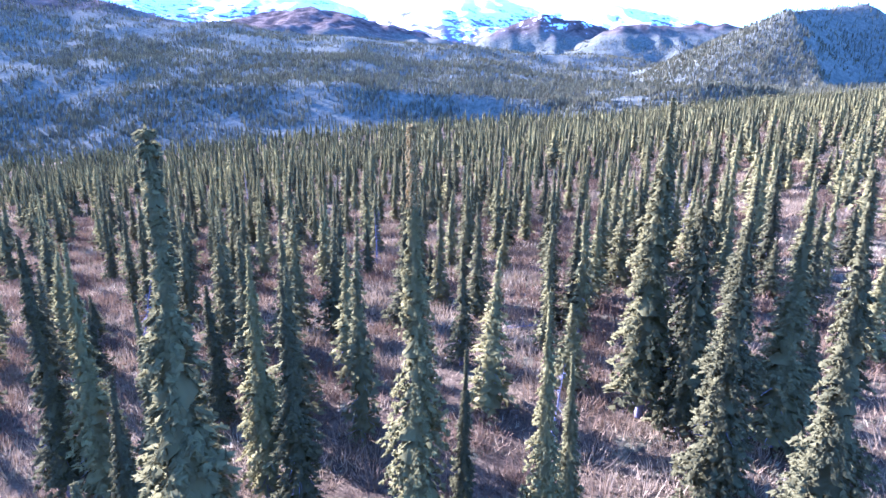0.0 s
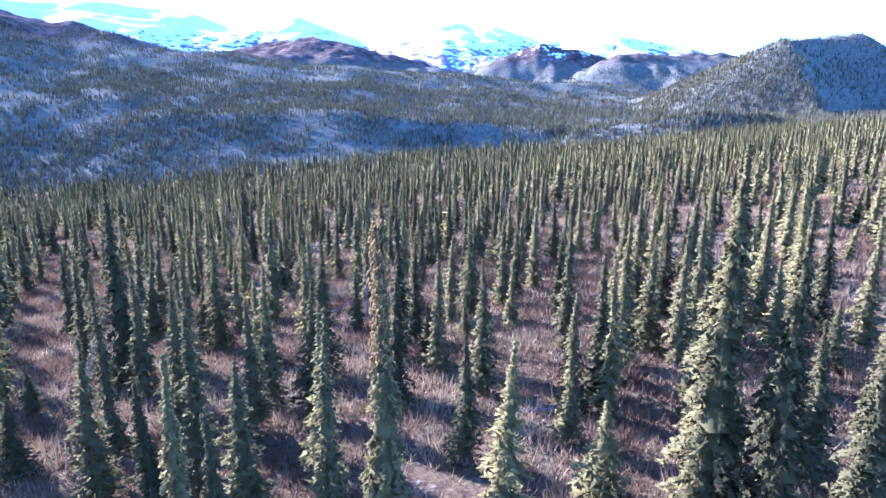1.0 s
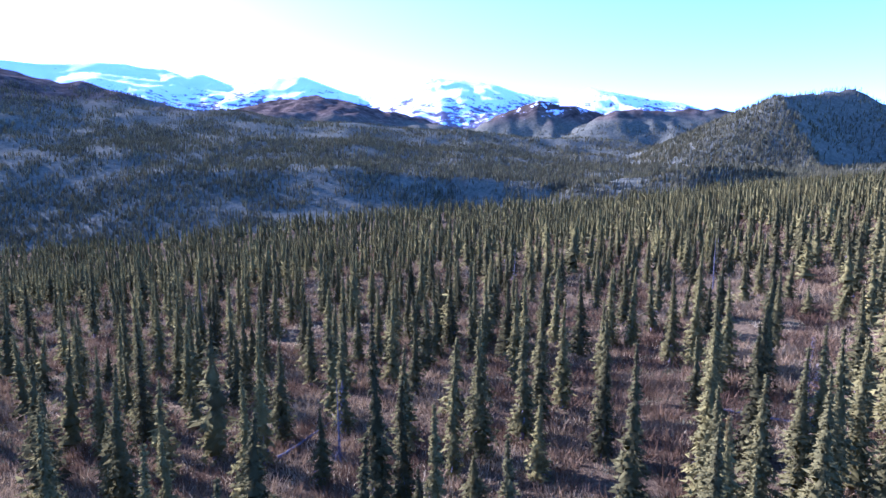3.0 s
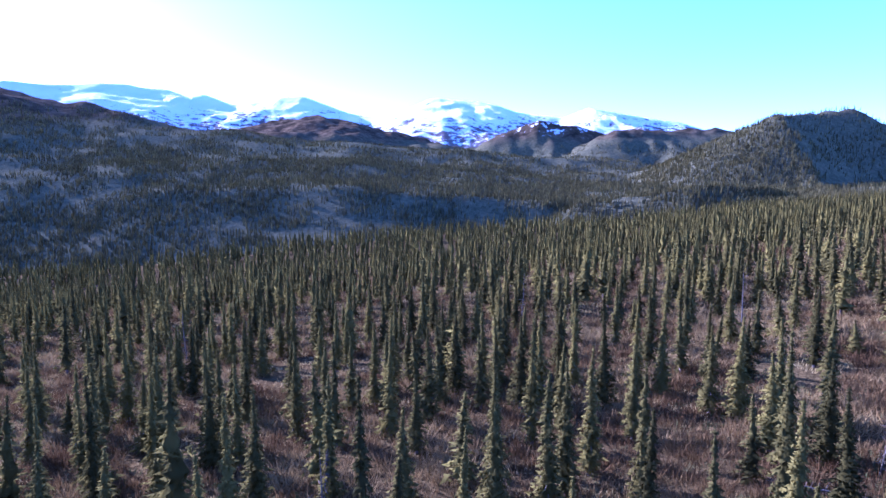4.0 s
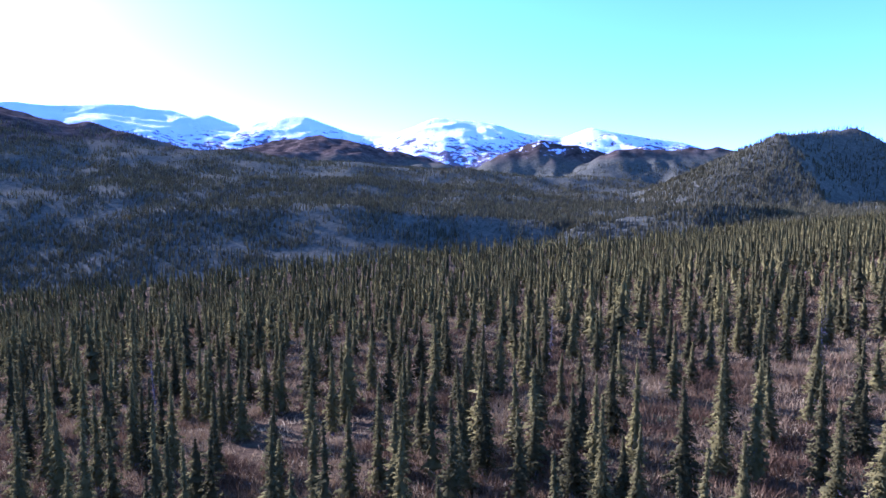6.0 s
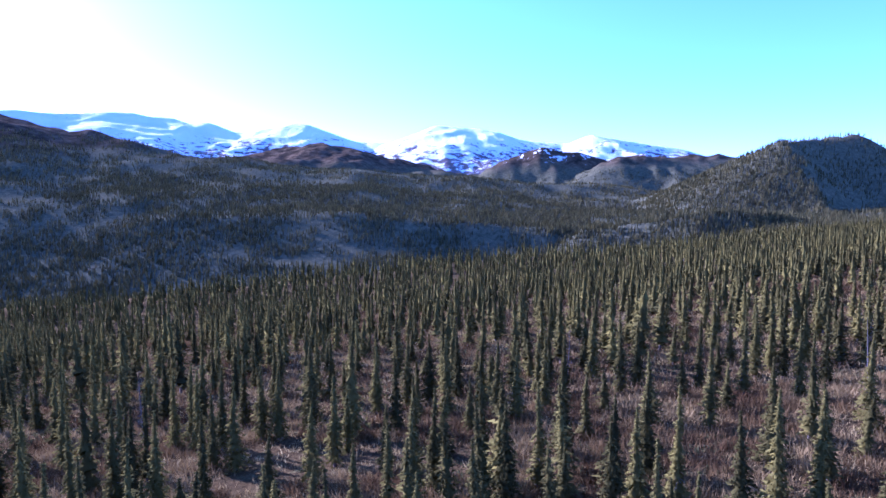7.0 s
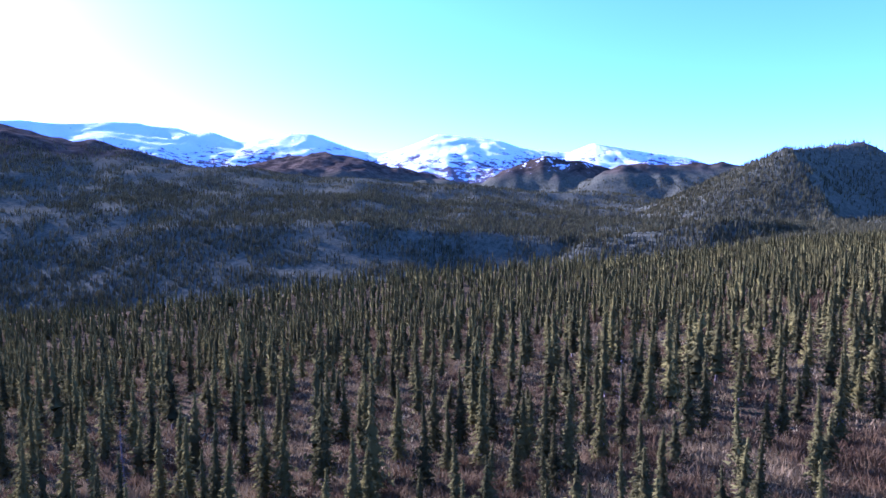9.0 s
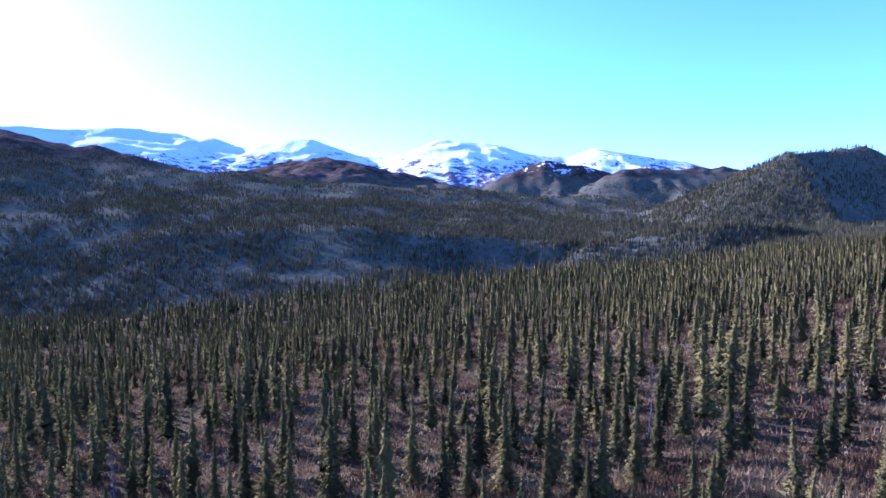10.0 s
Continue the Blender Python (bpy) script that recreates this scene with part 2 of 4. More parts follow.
def valley(x, y):
    az = np.clip(np.arctan2(x, y), -0.84, 0.84)
    r = np.hypot(x, y)
    u, d = np.tan(az), r * np.cos(az)
    i = np.clip(np.searchsorted(BEARING, u) - 1, 0, len(BEARING) - 2)
    j = np.clip(np.searchsorted(REACH, d) - 1, 0, len(REACH) - 2)
    fu = smooth(u, BEARING[i], BEARING[i + 1])
    fd = np.clip((d - REACH[j]) / (REACH[j + 1] - REACH[j]), 0, 1)
    low = VALLEY[j, i] * (1 - fu) + VALLEY[j, i + 1] * fu
    far = VALLEY[j + 1, i] * (1 - fu) + VALLEY[j + 1, i + 1] * fu
    return low * (1 - fd) + far * fd


# crest lines of the single hills and ranges: x, y, height; then the fall of their flanks and the rounding of their tops
SNOW_RANGE = ((-2972, 3692, 607), (-2744, 3863, 638), (-2594, 3965, 630), (-2459, 4050, 638), (-2314, 4134, 661), (-2177, 4207, 666),
              (-2099, 4247, 648), (-1968, 4308, 644), (-1859, 4334, 602), (-1716, 4334, 609), (-1615, 4334, 572), (-1534, 4334, 547),
              (-1453, 4334, 542), (-1310, 4334, 565), (-1208, 4334, 576), (-1115, 4334, 595), (-1013, 4334, 594), (-905, 4334, 549),
              (-723, 4334, 487), (-602, 4334, 466), (-400, 4334, 464), (-198, 4334, 506), (-96, 4334, 553), (-48, 4334, 581),
              (206, 4334, 558), (326, 4334, 537), (447, 4334, 492), (607, 4334, 466), (928, 4334, 439), (1028, 4334, 506),
              (1408, 4334, 443), (1628, 4334, 413), (1786, 4328, 347))
SNOW_SPURS = (((-2240, 4150, 640), (-2150, 3750, 450), (-2000, 3400, 330)), ((-1064, 4334, 588), (-1000, 3850, 400), (-850, 3500, 300)),
              ((-1716, 4334, 600), (-1560, 3900, 430)), ((-48, 4334, 572), (-200, 4000, 430), (-300, 3600, 280)),
              ((206, 4334, 550), (300, 3900, 380), (300, 3600, 290)), ((1028, 4334, 496), (1150, 3950, 380), (1250, 3600, 290)))
DOME = ((-884, 2634, 194), (-784, 2634, 232), (-678, 2634, 267), (-537, 2634, 281), (-476, 2634, 266), (-366, 2634, 240), (-244, 2634, 212),
        (-122, 2634, 187), (97, 2634, 151))
DOME_SPUR = ((-600, 2620, 268), (-430, 2450, 190), (-260, 2300, 140), (-90, 2150, 112))
EAST_HILL = ((440, 1384, 30), (527, 1320, 61), (570, 1250, 88), (600, 1200, 113), (619, 1154, 126))
EAST_TOP = ((619, 1154, 126), (714, 1220, 141), (769, 1220, 147), (796, 1220, 150), (809, 1220, 148), (826, 1220, 137), (879, 1220, 114), (990, 1220, 48))
EAST_SPUR = ((619, 1154, 126), (619, 1110, 105), (611, 1070, 86), (572, 1020, 58), (559, 960, 29), (541, 890, 3))
HUMP = ((118, 2334, 122), (172, 2334, 156), (215, 2334, 188), (269, 2334, 204), (355, 2334, 229), (430, 2334, 222), (456, 2334, 228),
        (529, 2334, 206), (634, 2334, 182), (752, 2334, 151))
HUMP_SPURS = (((215, 2334, 186), (240, 2220, 130), (230, 2120, 80)), ((355, 2334, 227), (380, 2200, 150), (360, 2080, 85)), ((529, 2334, 204), (500, 2200, 130), (470, 2100, 90)))
BROWN_RIDGE = ((471, 2134, 109), (530, 2134, 134), (569, 2134, 161), (598, 2134, 177), (686, 2134, 180), (784, 2134, 175), (862, 2134, 178),
               (979, 2134, 175), (1115, 2134, 158))
BROWN_SPURS = (((598, 2134, 176), (560, 2010, 110), (500, 1900, 60)), ((784, 2134, 174), (740, 1980, 120), (700, 1850, 70)), ((686, 2134, 178), (660, 2040, 130)))
LEFT_SPUR = ((-941, 1284, 64), (-881, 1290, 78), (-820, 1300, 94), (-784, 1330, 106), (-843, 1480, 145), (-960, 1634, 215))
MOUND = ((180, 800, -20), (236, 770, -12), (300, 738, 2), (345, 735, 4), (385, 745, 0), (440, 780, -8))


def past_spur(x, y):
    """Metres to the far side of the east hill's spur line."""
    return x - 619 - (y - 1154) * 0.30 + 26 * fbm(x, y, 70.0, 3, 41)


def ridge(x, y, crest, fall, round_top):
    best = np.full(x.shape, -1e4)
    for (ax, ay, az), (bx, by, bz) in zip(crest, crest[1:]):
        dx, dy = bx - ax, by - ay
        t = np.clip(((x - ax) * dx + (y - ay) * dy) / (dx * dx + dy * dy), 0, 1)
        d = np.hypot(x - ax - t * dx, y - ay - t * dy)
        best = np.maximum(best, az + t * (bz - az) - fall * (np.sqrt(d * d + round_top**2) - round_top))
    return best


def soft_max(a, b, k):
    h = np.clip(0.5 + 0.5 * (a - b) / k, 0, 1)
    return b * (1 - h) + a * h + k * h * (1 - h)


def land(x, y):
    r = np.hypot(x, y)
    ahead = np.where(y > 0, np.maximum(y, 0.75 * r), 0.75 * r)
    near = plateau(x, y) + hummocks(x, y)
    far = valley(x, y)
    rough = 0.0065 * r * fbm(x, y, 240.0, 3, 21) + 0.0016 * r * fbm(x, y, 90.0, 2, 33, True) * smooth(r, 400, 900)
    far = far + rough * smooth(r, 300, 700)
    # the bank under the terrace in the middle of the valley
    brink = 838 + 30 * fbm(x, y * 0, 90.0, 3, 51)
    far = far - 15 * (1 - smooth(y, brink - 30, brink)) * smooth(y, 560, 760) * smooth(x, -70, 10) * (1 - smooth(x, 240, 330))
    warp = 120 * fbm(x, y, 500.0, 3, 61)
    past = past_spur(x, y)
    folds = [(DOME, 0.30, 60, 18), (DOME_SPUR, 0.26, 30, 10), (EAST_HILL, 0.50 + 0.65 * smooth(past, 0, 70), 14, 5), (EAST_TOP, 0.85, 6, 3),
             (EAST_SPUR, 0.55 + 0.5 * smooth(past, 0, 30), 5, 5), (HUMP, 0.72, 8, 16), (BROWN_RIDGE, 0.46, 12, 14), (LEFT_SPUR, 0.35, 14, 8), (MOUND, 0.66, 8, 3)]
    folds += [(c, 0.62, 5, 12) for c in HUMP_SPURS] + [(c, 0.45, 8, 10) for c in BROWN_SPURS]
    lumps = 0.5 * fbm(x, y, 160.0, 4, 71) + 0.5 * fbm(x, y, 230.0, 4, 77, True) - 0.3
    crags = 0.35 * fbm(x, y, 90.0, 3, 83, True) + 0.35 * fbm(x, y, 120.0, 3, 87) * smooth(y, 1600, 2000)
    for crest, fall, top, amp in folds:
        wob = 0.12 * warp * smooth(y, 1500, 2000)
        far = soft_max(ridge(x + wob, y, crest, fall, top) + amp * (lumps + crags), far, 8)
    snow = ridge(x, y, SNOW_RANGE, 0.37, 18)
    for crest in SNOW_SPURS:
        snow = soft_max(ridge(x + 0.35 * warp, y + 0.3 * warp, crest, 0.46, 30), snow, 25)
    depth = smooth(4334 + np.minimum(0, x + 1860) * 0.5 - y, 0, 300)
    snow = snow + (5 + 40 * depth) * fbm(x, y, 520.0, 6, 91, True) * 0.55 - 20 * depth
    far = np.where(y > 2500, soft_max(snow, far, 15), far)
    edge = bench_edge(x, y)
    w = smooth(ahead, edge + 6, edge + 130)
    return near * (1 - w) + far * w


def land_at(x, y):
    return float(land(np.array([float(x)]), np.array([float(y)]))[0])


def build_ground():
    wide = np.radians(np.concatenate([np.arange(-180, -50, 3.0), np.arange(-50, 50, 0.22), np.arange(50, 180, 3.0)]))
    radii = np.concatenate([[0.002], np.arange(1.0, 60.0, 1.0), 60 * (2900 / 60) ** np.linspace(0, 1, 265), np.arange(2945, 3500, 45), np.arange(3500, 5000, 24.0), [6500]])
    radii = radii[radii < 4950]
    A, R = np.meshgrid(wide, radii)
    x, y = R * np.sin(A), R * np.cos(A)
    z = land(x.ravel(), y.ravel())
    verts = np.stack([x.ravel(), y.ravel(), z], 1)
    n, k = len(wide), len(radii)
    i = np.arange((k - 1) * n).reshape(k - 1, n)
    j = np.roll(i, -1, axis=1)
    faces = np.stack([i, j, j + n, i + n], -1).reshape(-1, 4)[:, ::-1]
    mid = verts[faces].mean(1)
    ahead = np.where(mid[:, 1] > 0, mid[:, 1], 0)
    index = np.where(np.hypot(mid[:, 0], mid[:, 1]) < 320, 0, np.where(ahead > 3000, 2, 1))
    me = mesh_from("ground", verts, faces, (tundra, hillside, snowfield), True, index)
    return tagged(new("ground", me), "tundra valley floor, forested hills and snow-covered mountains", "ground", kind="structure")


build_ground()


# ---- spruces ----
START = {"slender": 0.06, "club": 0.08, "open": 0.11, "bushy": 0.02, "spire": 0.05}


def outline(style, t):
    """How far the boughs of a crown reach at t of its height, 1 being its full radius."""
    u = 1 - t
    if style == "bushy":
        p = u ** 0.85
    elif style == "club":
        p = 1.12 * u ** 1.1 * (0.86 + 0.14 * np.cos(t * 8)) + 0.12 * np.exp(-((t - 0.90) / 0.06) ** 2)
    elif style == "spire":
        p = 1.12 * u ** 1.15
    elif style == "open":
        p = 1.1 * u ** 0.9 * (0.68 + 0.32 * np.abs(np.sin(t * 12 + 1)))
    else:
        p = 1.14 * u ** 1.1 * (0.90 + 0.10 * np.cos(t * 11 + 2))
    return (p * np.minimum(1, 0.70 + t * 3) + 0.035) * np.minimum(1, u * 4.5 + 0.12)


def crown_arrays(seed, height, radius, style, levels, per_level, tufts, blades, size, core=(14, 6), fatten=0.45):
    """A crown: whorls of drooping boughs round the stem, each hung with tufts of needle-clad twigs, about a ragged heart."""
    r = np.random.RandomState(seed)
    start = START[style]
    gaps, sectors = r.uniform(0.72, 1.15, 24), r.rand(14, 7)
    t = np.repeat(np.clip((np.arange(levels) + r.uniform(-0.4, 0.4, levels)) / levels, 0, 0.995), per_level)
    n = len(t)
    a = np.tile(np.arange(per_level) * 6.283 / per_level, levels) + np.repeat(r.uniform(0, 6.283, levels), per_level) + r.uniform(-0.5, 0.5, n)
    keep = (sectors[(t * 13.9).astype(int), (a % 6.283 * 1.1).astype(int)] > 0.14) | (t > 0.85)
    t, a = t[keep], a[keep]
    n = len(t)
    reach = radius * outline(style, t) * gaps[(t * 23).astype(int)] * np.where(r.rand(n) < 0.3, r.uniform(0.5, 0.85, n), r.uniform(0.85, 1.18, n))
    reach = np.maximum(0.03, reach)
    droop, lift = r.uniform(0.35, 0.95, n), r.uniform(-0.05, 0.2, n) + 0.8 * np.maximum(0, t - 0.82) / 0.18
    q = (np.linspace(0.38, 1.0, tufts) if tufts > 1 else np.array([0.74]))[None] + r.uniform(-0.10, 0.08, (n, tufts))
    d = reach[:, None] * q
    z = height * (start + (1 - start) * t)[:, None] + lift[:, None] * d - droop[:, None] * reach[:, None] * q**1.6
    c = np.stack([d * np.cos(a)[:, None], d * np.sin(a)[:, None], z], -1).reshape(-1, 1, 3)
    out = np.repeat(np.stack([np.cos(a), np.sin(a), 0 * a], 1), tufts, 0).reshape(-1, 1, 3)
    m = len(c)
    fan = np.stack([-out[:, :, 1], out[:, :, 0], 0 * out[:, :, 0]], -1)
    way = 0.7 * out + fan * r.normal(0, 0.75, (m, blades, 1)) + r.normal(0, 0.22, (m, blades, 3)) + (0, 0, -0.25)
    way /= np.linalg.norm(way, axis=2, keepdims=True)
    side = np.cross(way, r.normal(0, 0.7, (m, blades, 3)) + 0.4 * out + (0, 0, 0.35))
    side /= np.linalg.norm(side, axis=2, keepdims=True) + 1e-6
    s = size * r.uniform(0.65, 1.3, (m, blades, 1)) * (0.34 + 0.78 * np.repeat(np.minimum(reach / radius, 1), tufts)).reshape(-1, 1, 1)
    c = c + r.normal(0, 0.18, (m, blades, 3)) * s
    tri = np.stack([c - way * s * 0.40 - side * s * 0.34, c - way * s * 0.40 + side * s * 0.34, c + way * s * 0.80], 2)
    V = [tri.reshape(-1, 3)]
    F = [np.arange(m * blades * 3).reshape(-1, 3)]
    base = m * blades * 3
    # the dark heart of the crown, which closes it against the light
    rings, sides = core
    for k in range(rings + 1):
        u = k / rings
        rad = radius * fatten * float(outline(style, np.array(u))) * (1.2 if k % 2 else 0.6) * (0.3 if k == rings else 1) + 0.012
        ang = np.arange(sides) * 6.283 / sides + 0.9 * k
        wob = rad * r.uniform(0.65, 1.35, sides)
        V.append(np.stack([wob * np.cos(ang), wob * np.sin(ang), height * (start + (1 - start) * (u * 0.985)) - 0.35 * wob], 1))
        if k:
            i = np.arange(sides)
            j = (i + 1) % sides
            lo, hi = base - sides, base
            F.append(np.concatenate([np.stack([lo + i, lo + j, hi + j], 1), np.stack([lo + i, hi + j, hi + i], 1)]))
        base += sides
    V.append(np.array([(0.045, 0, 0.93 * height), (-0.03, 0.04, 0.93 * height), (-0.03, -0.04, 0.93 * height), (0, 0, height + 0.06)]))
    F.append(np.array([(0, 1, 3), (1, 2, 3), (2, 0, 3)]) + base)
    return np.concatenate(V), np.concatenate(F)


def bend(v, height, lean, phase):
    k = (np.maximum(v[:, 2], 0) / height) ** 1.6 * lean
    w = 0.03 * np.sin(v[:, 2] * 1.3 + phase)
    return np.stack([v[:, 0] + k * math.cos(phase) + w, v[:, 1] + k * math.sin(phase), v[:, 2]], 1)


def stem_arrays(height, thick, sides=7, rings=9):
    V, F = [], []
    for r in range(rings + 1):
        t = r / rings
        z = -0.25 + (height + 0.2) * t
        rad = thick * (1 - 0.93 * t) * (1 + 0.5 * math.exp(-t * 22))
        for k in range(sides):
            a = 6.283 * k / sides
            V.append((rad * math.cos(a), rad * math.sin(a), z))
    for r in range(rings):
        for k in range(sides):
            a, b = r * sides + k, r * sides + (k + 1) % sides
            F += [(a, b, b + sides), (a, b + sides, a + sides)]
    return np.array(V), np.array(F)


def cone_tuft(rng, height, radius):
    """The dense clump of old cones near the top of some trees."""
    V, F, base = [], [], 0
    for s in range(520):
        t = rng.random()
        z = height * (0.865 + 0.135 * t)
        a, rad = rng.uniform(0, 6.283), radius * rng.uniform(0.3, 1.0) * (1 - 0.3 * t)
        p = np.array((rad * math.cos(a), rad * math.sin(a), z))
        l, w = rng.uniform(0.028, 0.045), rng.uniform(0.008, 0.012)
        q = np.array([(w, 0, 0), (-w, w, 0), (-w, -w, 0), (0.02 * rng.uniform(-1, 1), 0.02, -l), (0, 0, 0.5 * w)])
        V.append(q + p)
        F.append(np.array([(0, 1, 3), (1, 2, 3), (2, 0, 3), (0, 4, 1), (1, 4, 2), (2, 4, 0)]) + base)
        base += 5
    return np.concatenate(V), np.concatenate(F)


def dead_arrays(rng, height, radius, count):
    """Bare grey twigs under the crown, or all over a dead tree."""
    V, F, base = [], [], 0
    for s in range(count):
        z = height * rng.uniform(0.04, 0.30 if count < 60 else 0.97)
        a, l = rng.uniform(0, 6.283), radius * rng.uniform(0.5, 1.1) * (1.0 if count < 60 else 1.1 - z / height)
        d = np.array((math.cos(a), math.sin(a), rng.uniform(-0.5, 0.05)))
        p = np.array((0, 0, z))
        side = np.array((-math.sin(a), math.cos(a), 0)) * 0.011
        up = np.array((0, 0, 0.011))
        m = p + d * l * 0.6
        V.append(np.array([p + side, p - side, p + up, m + side * 0.7, m - side * 0.7, m + up * 0.7, p + d * l + up * rng.uniform(-6, 4)]))
        F.append(np.array([(0, 3, 1), (1, 3, 4), (1, 4, 2), (2, 4, 5), (2, 5, 0), (0, 5, 3), (3, 6, 4), (4, 6, 5), (5, 6, 3)]) + base)
        base += 7
    return np.concatenate(V), np.concatenate(F)


STYLES = ("slender", "club", "open", "spire", "slender", "club", "bushy", "spire")
WORDS = {"slender": "slender columnar black spruce with short drooping boughs", "club": "narrow black spruce with a clubbed bushy tip",
         "open": "gappy black spruce with sparse boughs along the stem", "bushy": "young bushy cone-shaped spruce low to the tundra",
         "spire": "dark green black spruce tapering to a spire"}
CONED = "black spruce crowned by a brown cone clump"
RADIUS = {"slender": 0.60, "club": 0.58, "open": 0.68, "bushy": 0.86, "spire": 0.74}
BASE_H = 6.0
shared = {}


# levels, boughs a level, tufts a bough, blades a tuft, their size; rings and sides of the heart
DETAIL = {3: (130, 8, 5, 9, 0.07, (50, 11)), 2: (100, 7, 5, 6, 0.105, (34, 9)), 1: (50, 6, 3, 3, 0.19, (22, 7)), 0: (40, 5, 2, 3, 0.25, (16, 6))}


def tree_meshes(variant, detail):
    """The meshes of one shape of spruce, six metres tall, made once and shared."""
    key = (variant, detail)
    if key not in shared:
        rng = random.Random(100 + variant)
        style = STYLES[variant % len(STYLES)]
        lean, phase = rng.uniform(0.0, 0.10), rng.uniform(0, 6.28)
        v, f = crown_arrays(100 + variant, BASE_H, RADIUS[style], style, *DETAIL[detail])
        f, soft = outward(v, f)
        crown = mesh_from("crown", bend(v, BASE_H, lean, phase), f, (needles,), True, None, soft)
        v, f = stem_arrays(BASE_H, 0.075)
        trunk = mesh_from("trunk", bend(v, BASE_H, lean, phase), f, (bark,), True)
        v, f = dead_arrays(rng, BASE_H, 0.55, 26)
        dead = mesh_from("dead_skirt", bend(v, BASE_H, lean, phase), f, (twigs_grey,))
        v, f = cone_tuft(rng, BASE_H, 0.10)
        tuft = mesh_from("cone_cluster", bend(v, BASE_H, lean, phase), f, (cones_mat,))
        shared[key] = (crown, trunk, dead, tuft)
    return shared[key]


def spruce(x, y, height, variant, wide=1.0, turn=0.0, fine=False, cones=False, lean=(0, 0)):
    """One spruce as a thing of its own, its foot on the ground."""
    crown, trunk, dead, tuft = tree_meshes(variant, 3 if fine and y < 10 else 2 if fine else 1 if y < 70 else 0)
    style = STYLES[variant % len(STYLES)]
    root = new("spruce_tree")
    k = height / BASE_H
    side = wide * (0.55 + 0.45 * k) * (1.12 if fine else 1)
    root.matrix_world = Matrix.Translation((x, y, land_at(x, y) - 0.03)) @ pose(0, 0, 0, lean[0], lean[1], turn) @ Matrix.Diagonal((side, side, k, 1))
    for name, me in (("trunk", trunk), ("crown", crown), ("dead_skirt", dead)) + ((("cone_top", tuft),) if cones else ()):
        ob = new(name, me)
        ob.parent = root
        if name == "dead_skirt":
            tagged(ob, "bare grey lower twigs", kind="stuff")
        if name == "cone_top":
            tagged(ob, "brown clump of old cones", kind="stuff")
    size = "tall " if height > 6.5 else "small " if height < 3.2 else ""
    tagged(root, size + (CONED if cones else WORDS[style]), "spruce tree", "spruces of the bench")
    return root


placed = []


def stands(x, y, top, variant, wide=1.0, **more):
    """A spruce known by its foot and the height above sea of its tip."""
    height = top - land_at(x, y)
    height = min(5.4, max(3.2, height)) if y > 68 else max(1.2, height)
    spruce(x, y, height, variant, wide, turn=(x * 37 + y * 91) % 360, **more)
    placed.append((x, y))


# trees near the start and along the flight, each in its place
stands(-0.41, 8.57, 10.7, 7, 0.78, fine=True, cones=True)
stands(-12.74, 26.5, 8.95, 3, 1.0)
stands(-2.22, 14.72, 7.95, 0, 0.9)
stands(0.70, 19.41, 5.5, 2, 1.0)
stands(3.77, 20.15, 6.55, 5, 0.9)
stands(6.43, 14.35, 10.0, 7, 0.85, fine=True)
stands(3.3, 31.4, 4.2, 4)
stands(-17.2, 44.9, 3.6, 0)
stands(-5.8, 12.64, 5.0, 3, 0.9, fine=True)
stands(0.34, 8.82, 7.1, 4, 0.75, fine=True)
stands(5.8, 32.6, 5.6, 1)
stands(2.35, 9.5, 6.8, 4, 0.8, fine=True)
stands(1.57, 7.89, 8.5, 3, 0.7, fine=True)
stands(-4.36, 12.82, 7.75, 0, 0.95, fine=True)
stands(-5.96, 10.91, 7.1, 0, 0.9, fine=True)
stands(-17.2, 25.4, 4.1, 3)
stands(5.6, 15.2, 10.9, 2, 1.0, fine=True)
stands(8.4, 13.4, 8.5, 3, 1.1, fine=True)
stands(-3.35, 12.1, 7.2, 4, 1.0, fine=True)
stands(7.9, 40.7, 5.3, 0)
stands(1.47, 23.9, 6.5, 3)
stands(-7.9, 28.3, 4.7, 5)
stands(-24.9, 46.8, 2.4, 8)
stands(-4.1, 31.7, 3.6, 4)
stands(-0.6, 27.7, 3.6, 0)
stands(5.04, 27.0, 7.4, 4)
stands(6.85, 25.6, 6.1, 3, cones=True)
stands(0.76, 41.5, 2.8, 5)
stands(-4.55, 52.8, 3.2, 1)
stands(-8.8, 49.0, 3.4, 3)
stands(12.2, 37.9, 5.7, 3)
stands(-12.6, 40.6, 4.1, 1)
stands(-1.23, 30.0, 5.5, 5)
stands(-14.3, 43.3, 3.2, 7)
stands(-1.3, 40.0, 4.2, 0)
stands(2.5, 47.2, 3.6, 4)
stands(5.2, 55.5, 3.8, 5)
stands(0.4, 31.8, 5.5, 4, 0.8)
stands(15.8, 47.0, 4.9, 3)
stands(5.4, 44.5, 3.6, 0)
stands(-1.8, 28.0, 8.2, 12, 0.9)
stands(-14.2, 58.3, 3.5, 4)
stands(-6.9, 56.4, 3.0, 0)
stands(-3.5, 61.2, 3.0, 5)
stands(-8.8, 69.1, 2.6, 4)
stands(4.2, 64.4, 4.2, 9)
stands(19.1, 64.3, 4.4, 4)
stands(20.8, 61.3, 6.1, 1)
stands(11.7, 59.8, 3.9, 0)
stands(17.8, 67.0, 4.2, 2)
stands(-7.4, 61.4, 2.9, 4)
stands(-13.5, 55.3, 3.0, 1)
stands(1.2, 57.6, 3.4, 0)
stands(-0.5, 57.7, 3.0, 8)
stands(5.25, 66.5, 4.0, 5)
stands(22.2, 65.7, 5.7, 3)
stands(12.0, 42.6, 5.6, 9)
stands(8.3, 26.9, 6.6, 3, 1.1)
stands(7.6, 27.8, 5.9, 7)
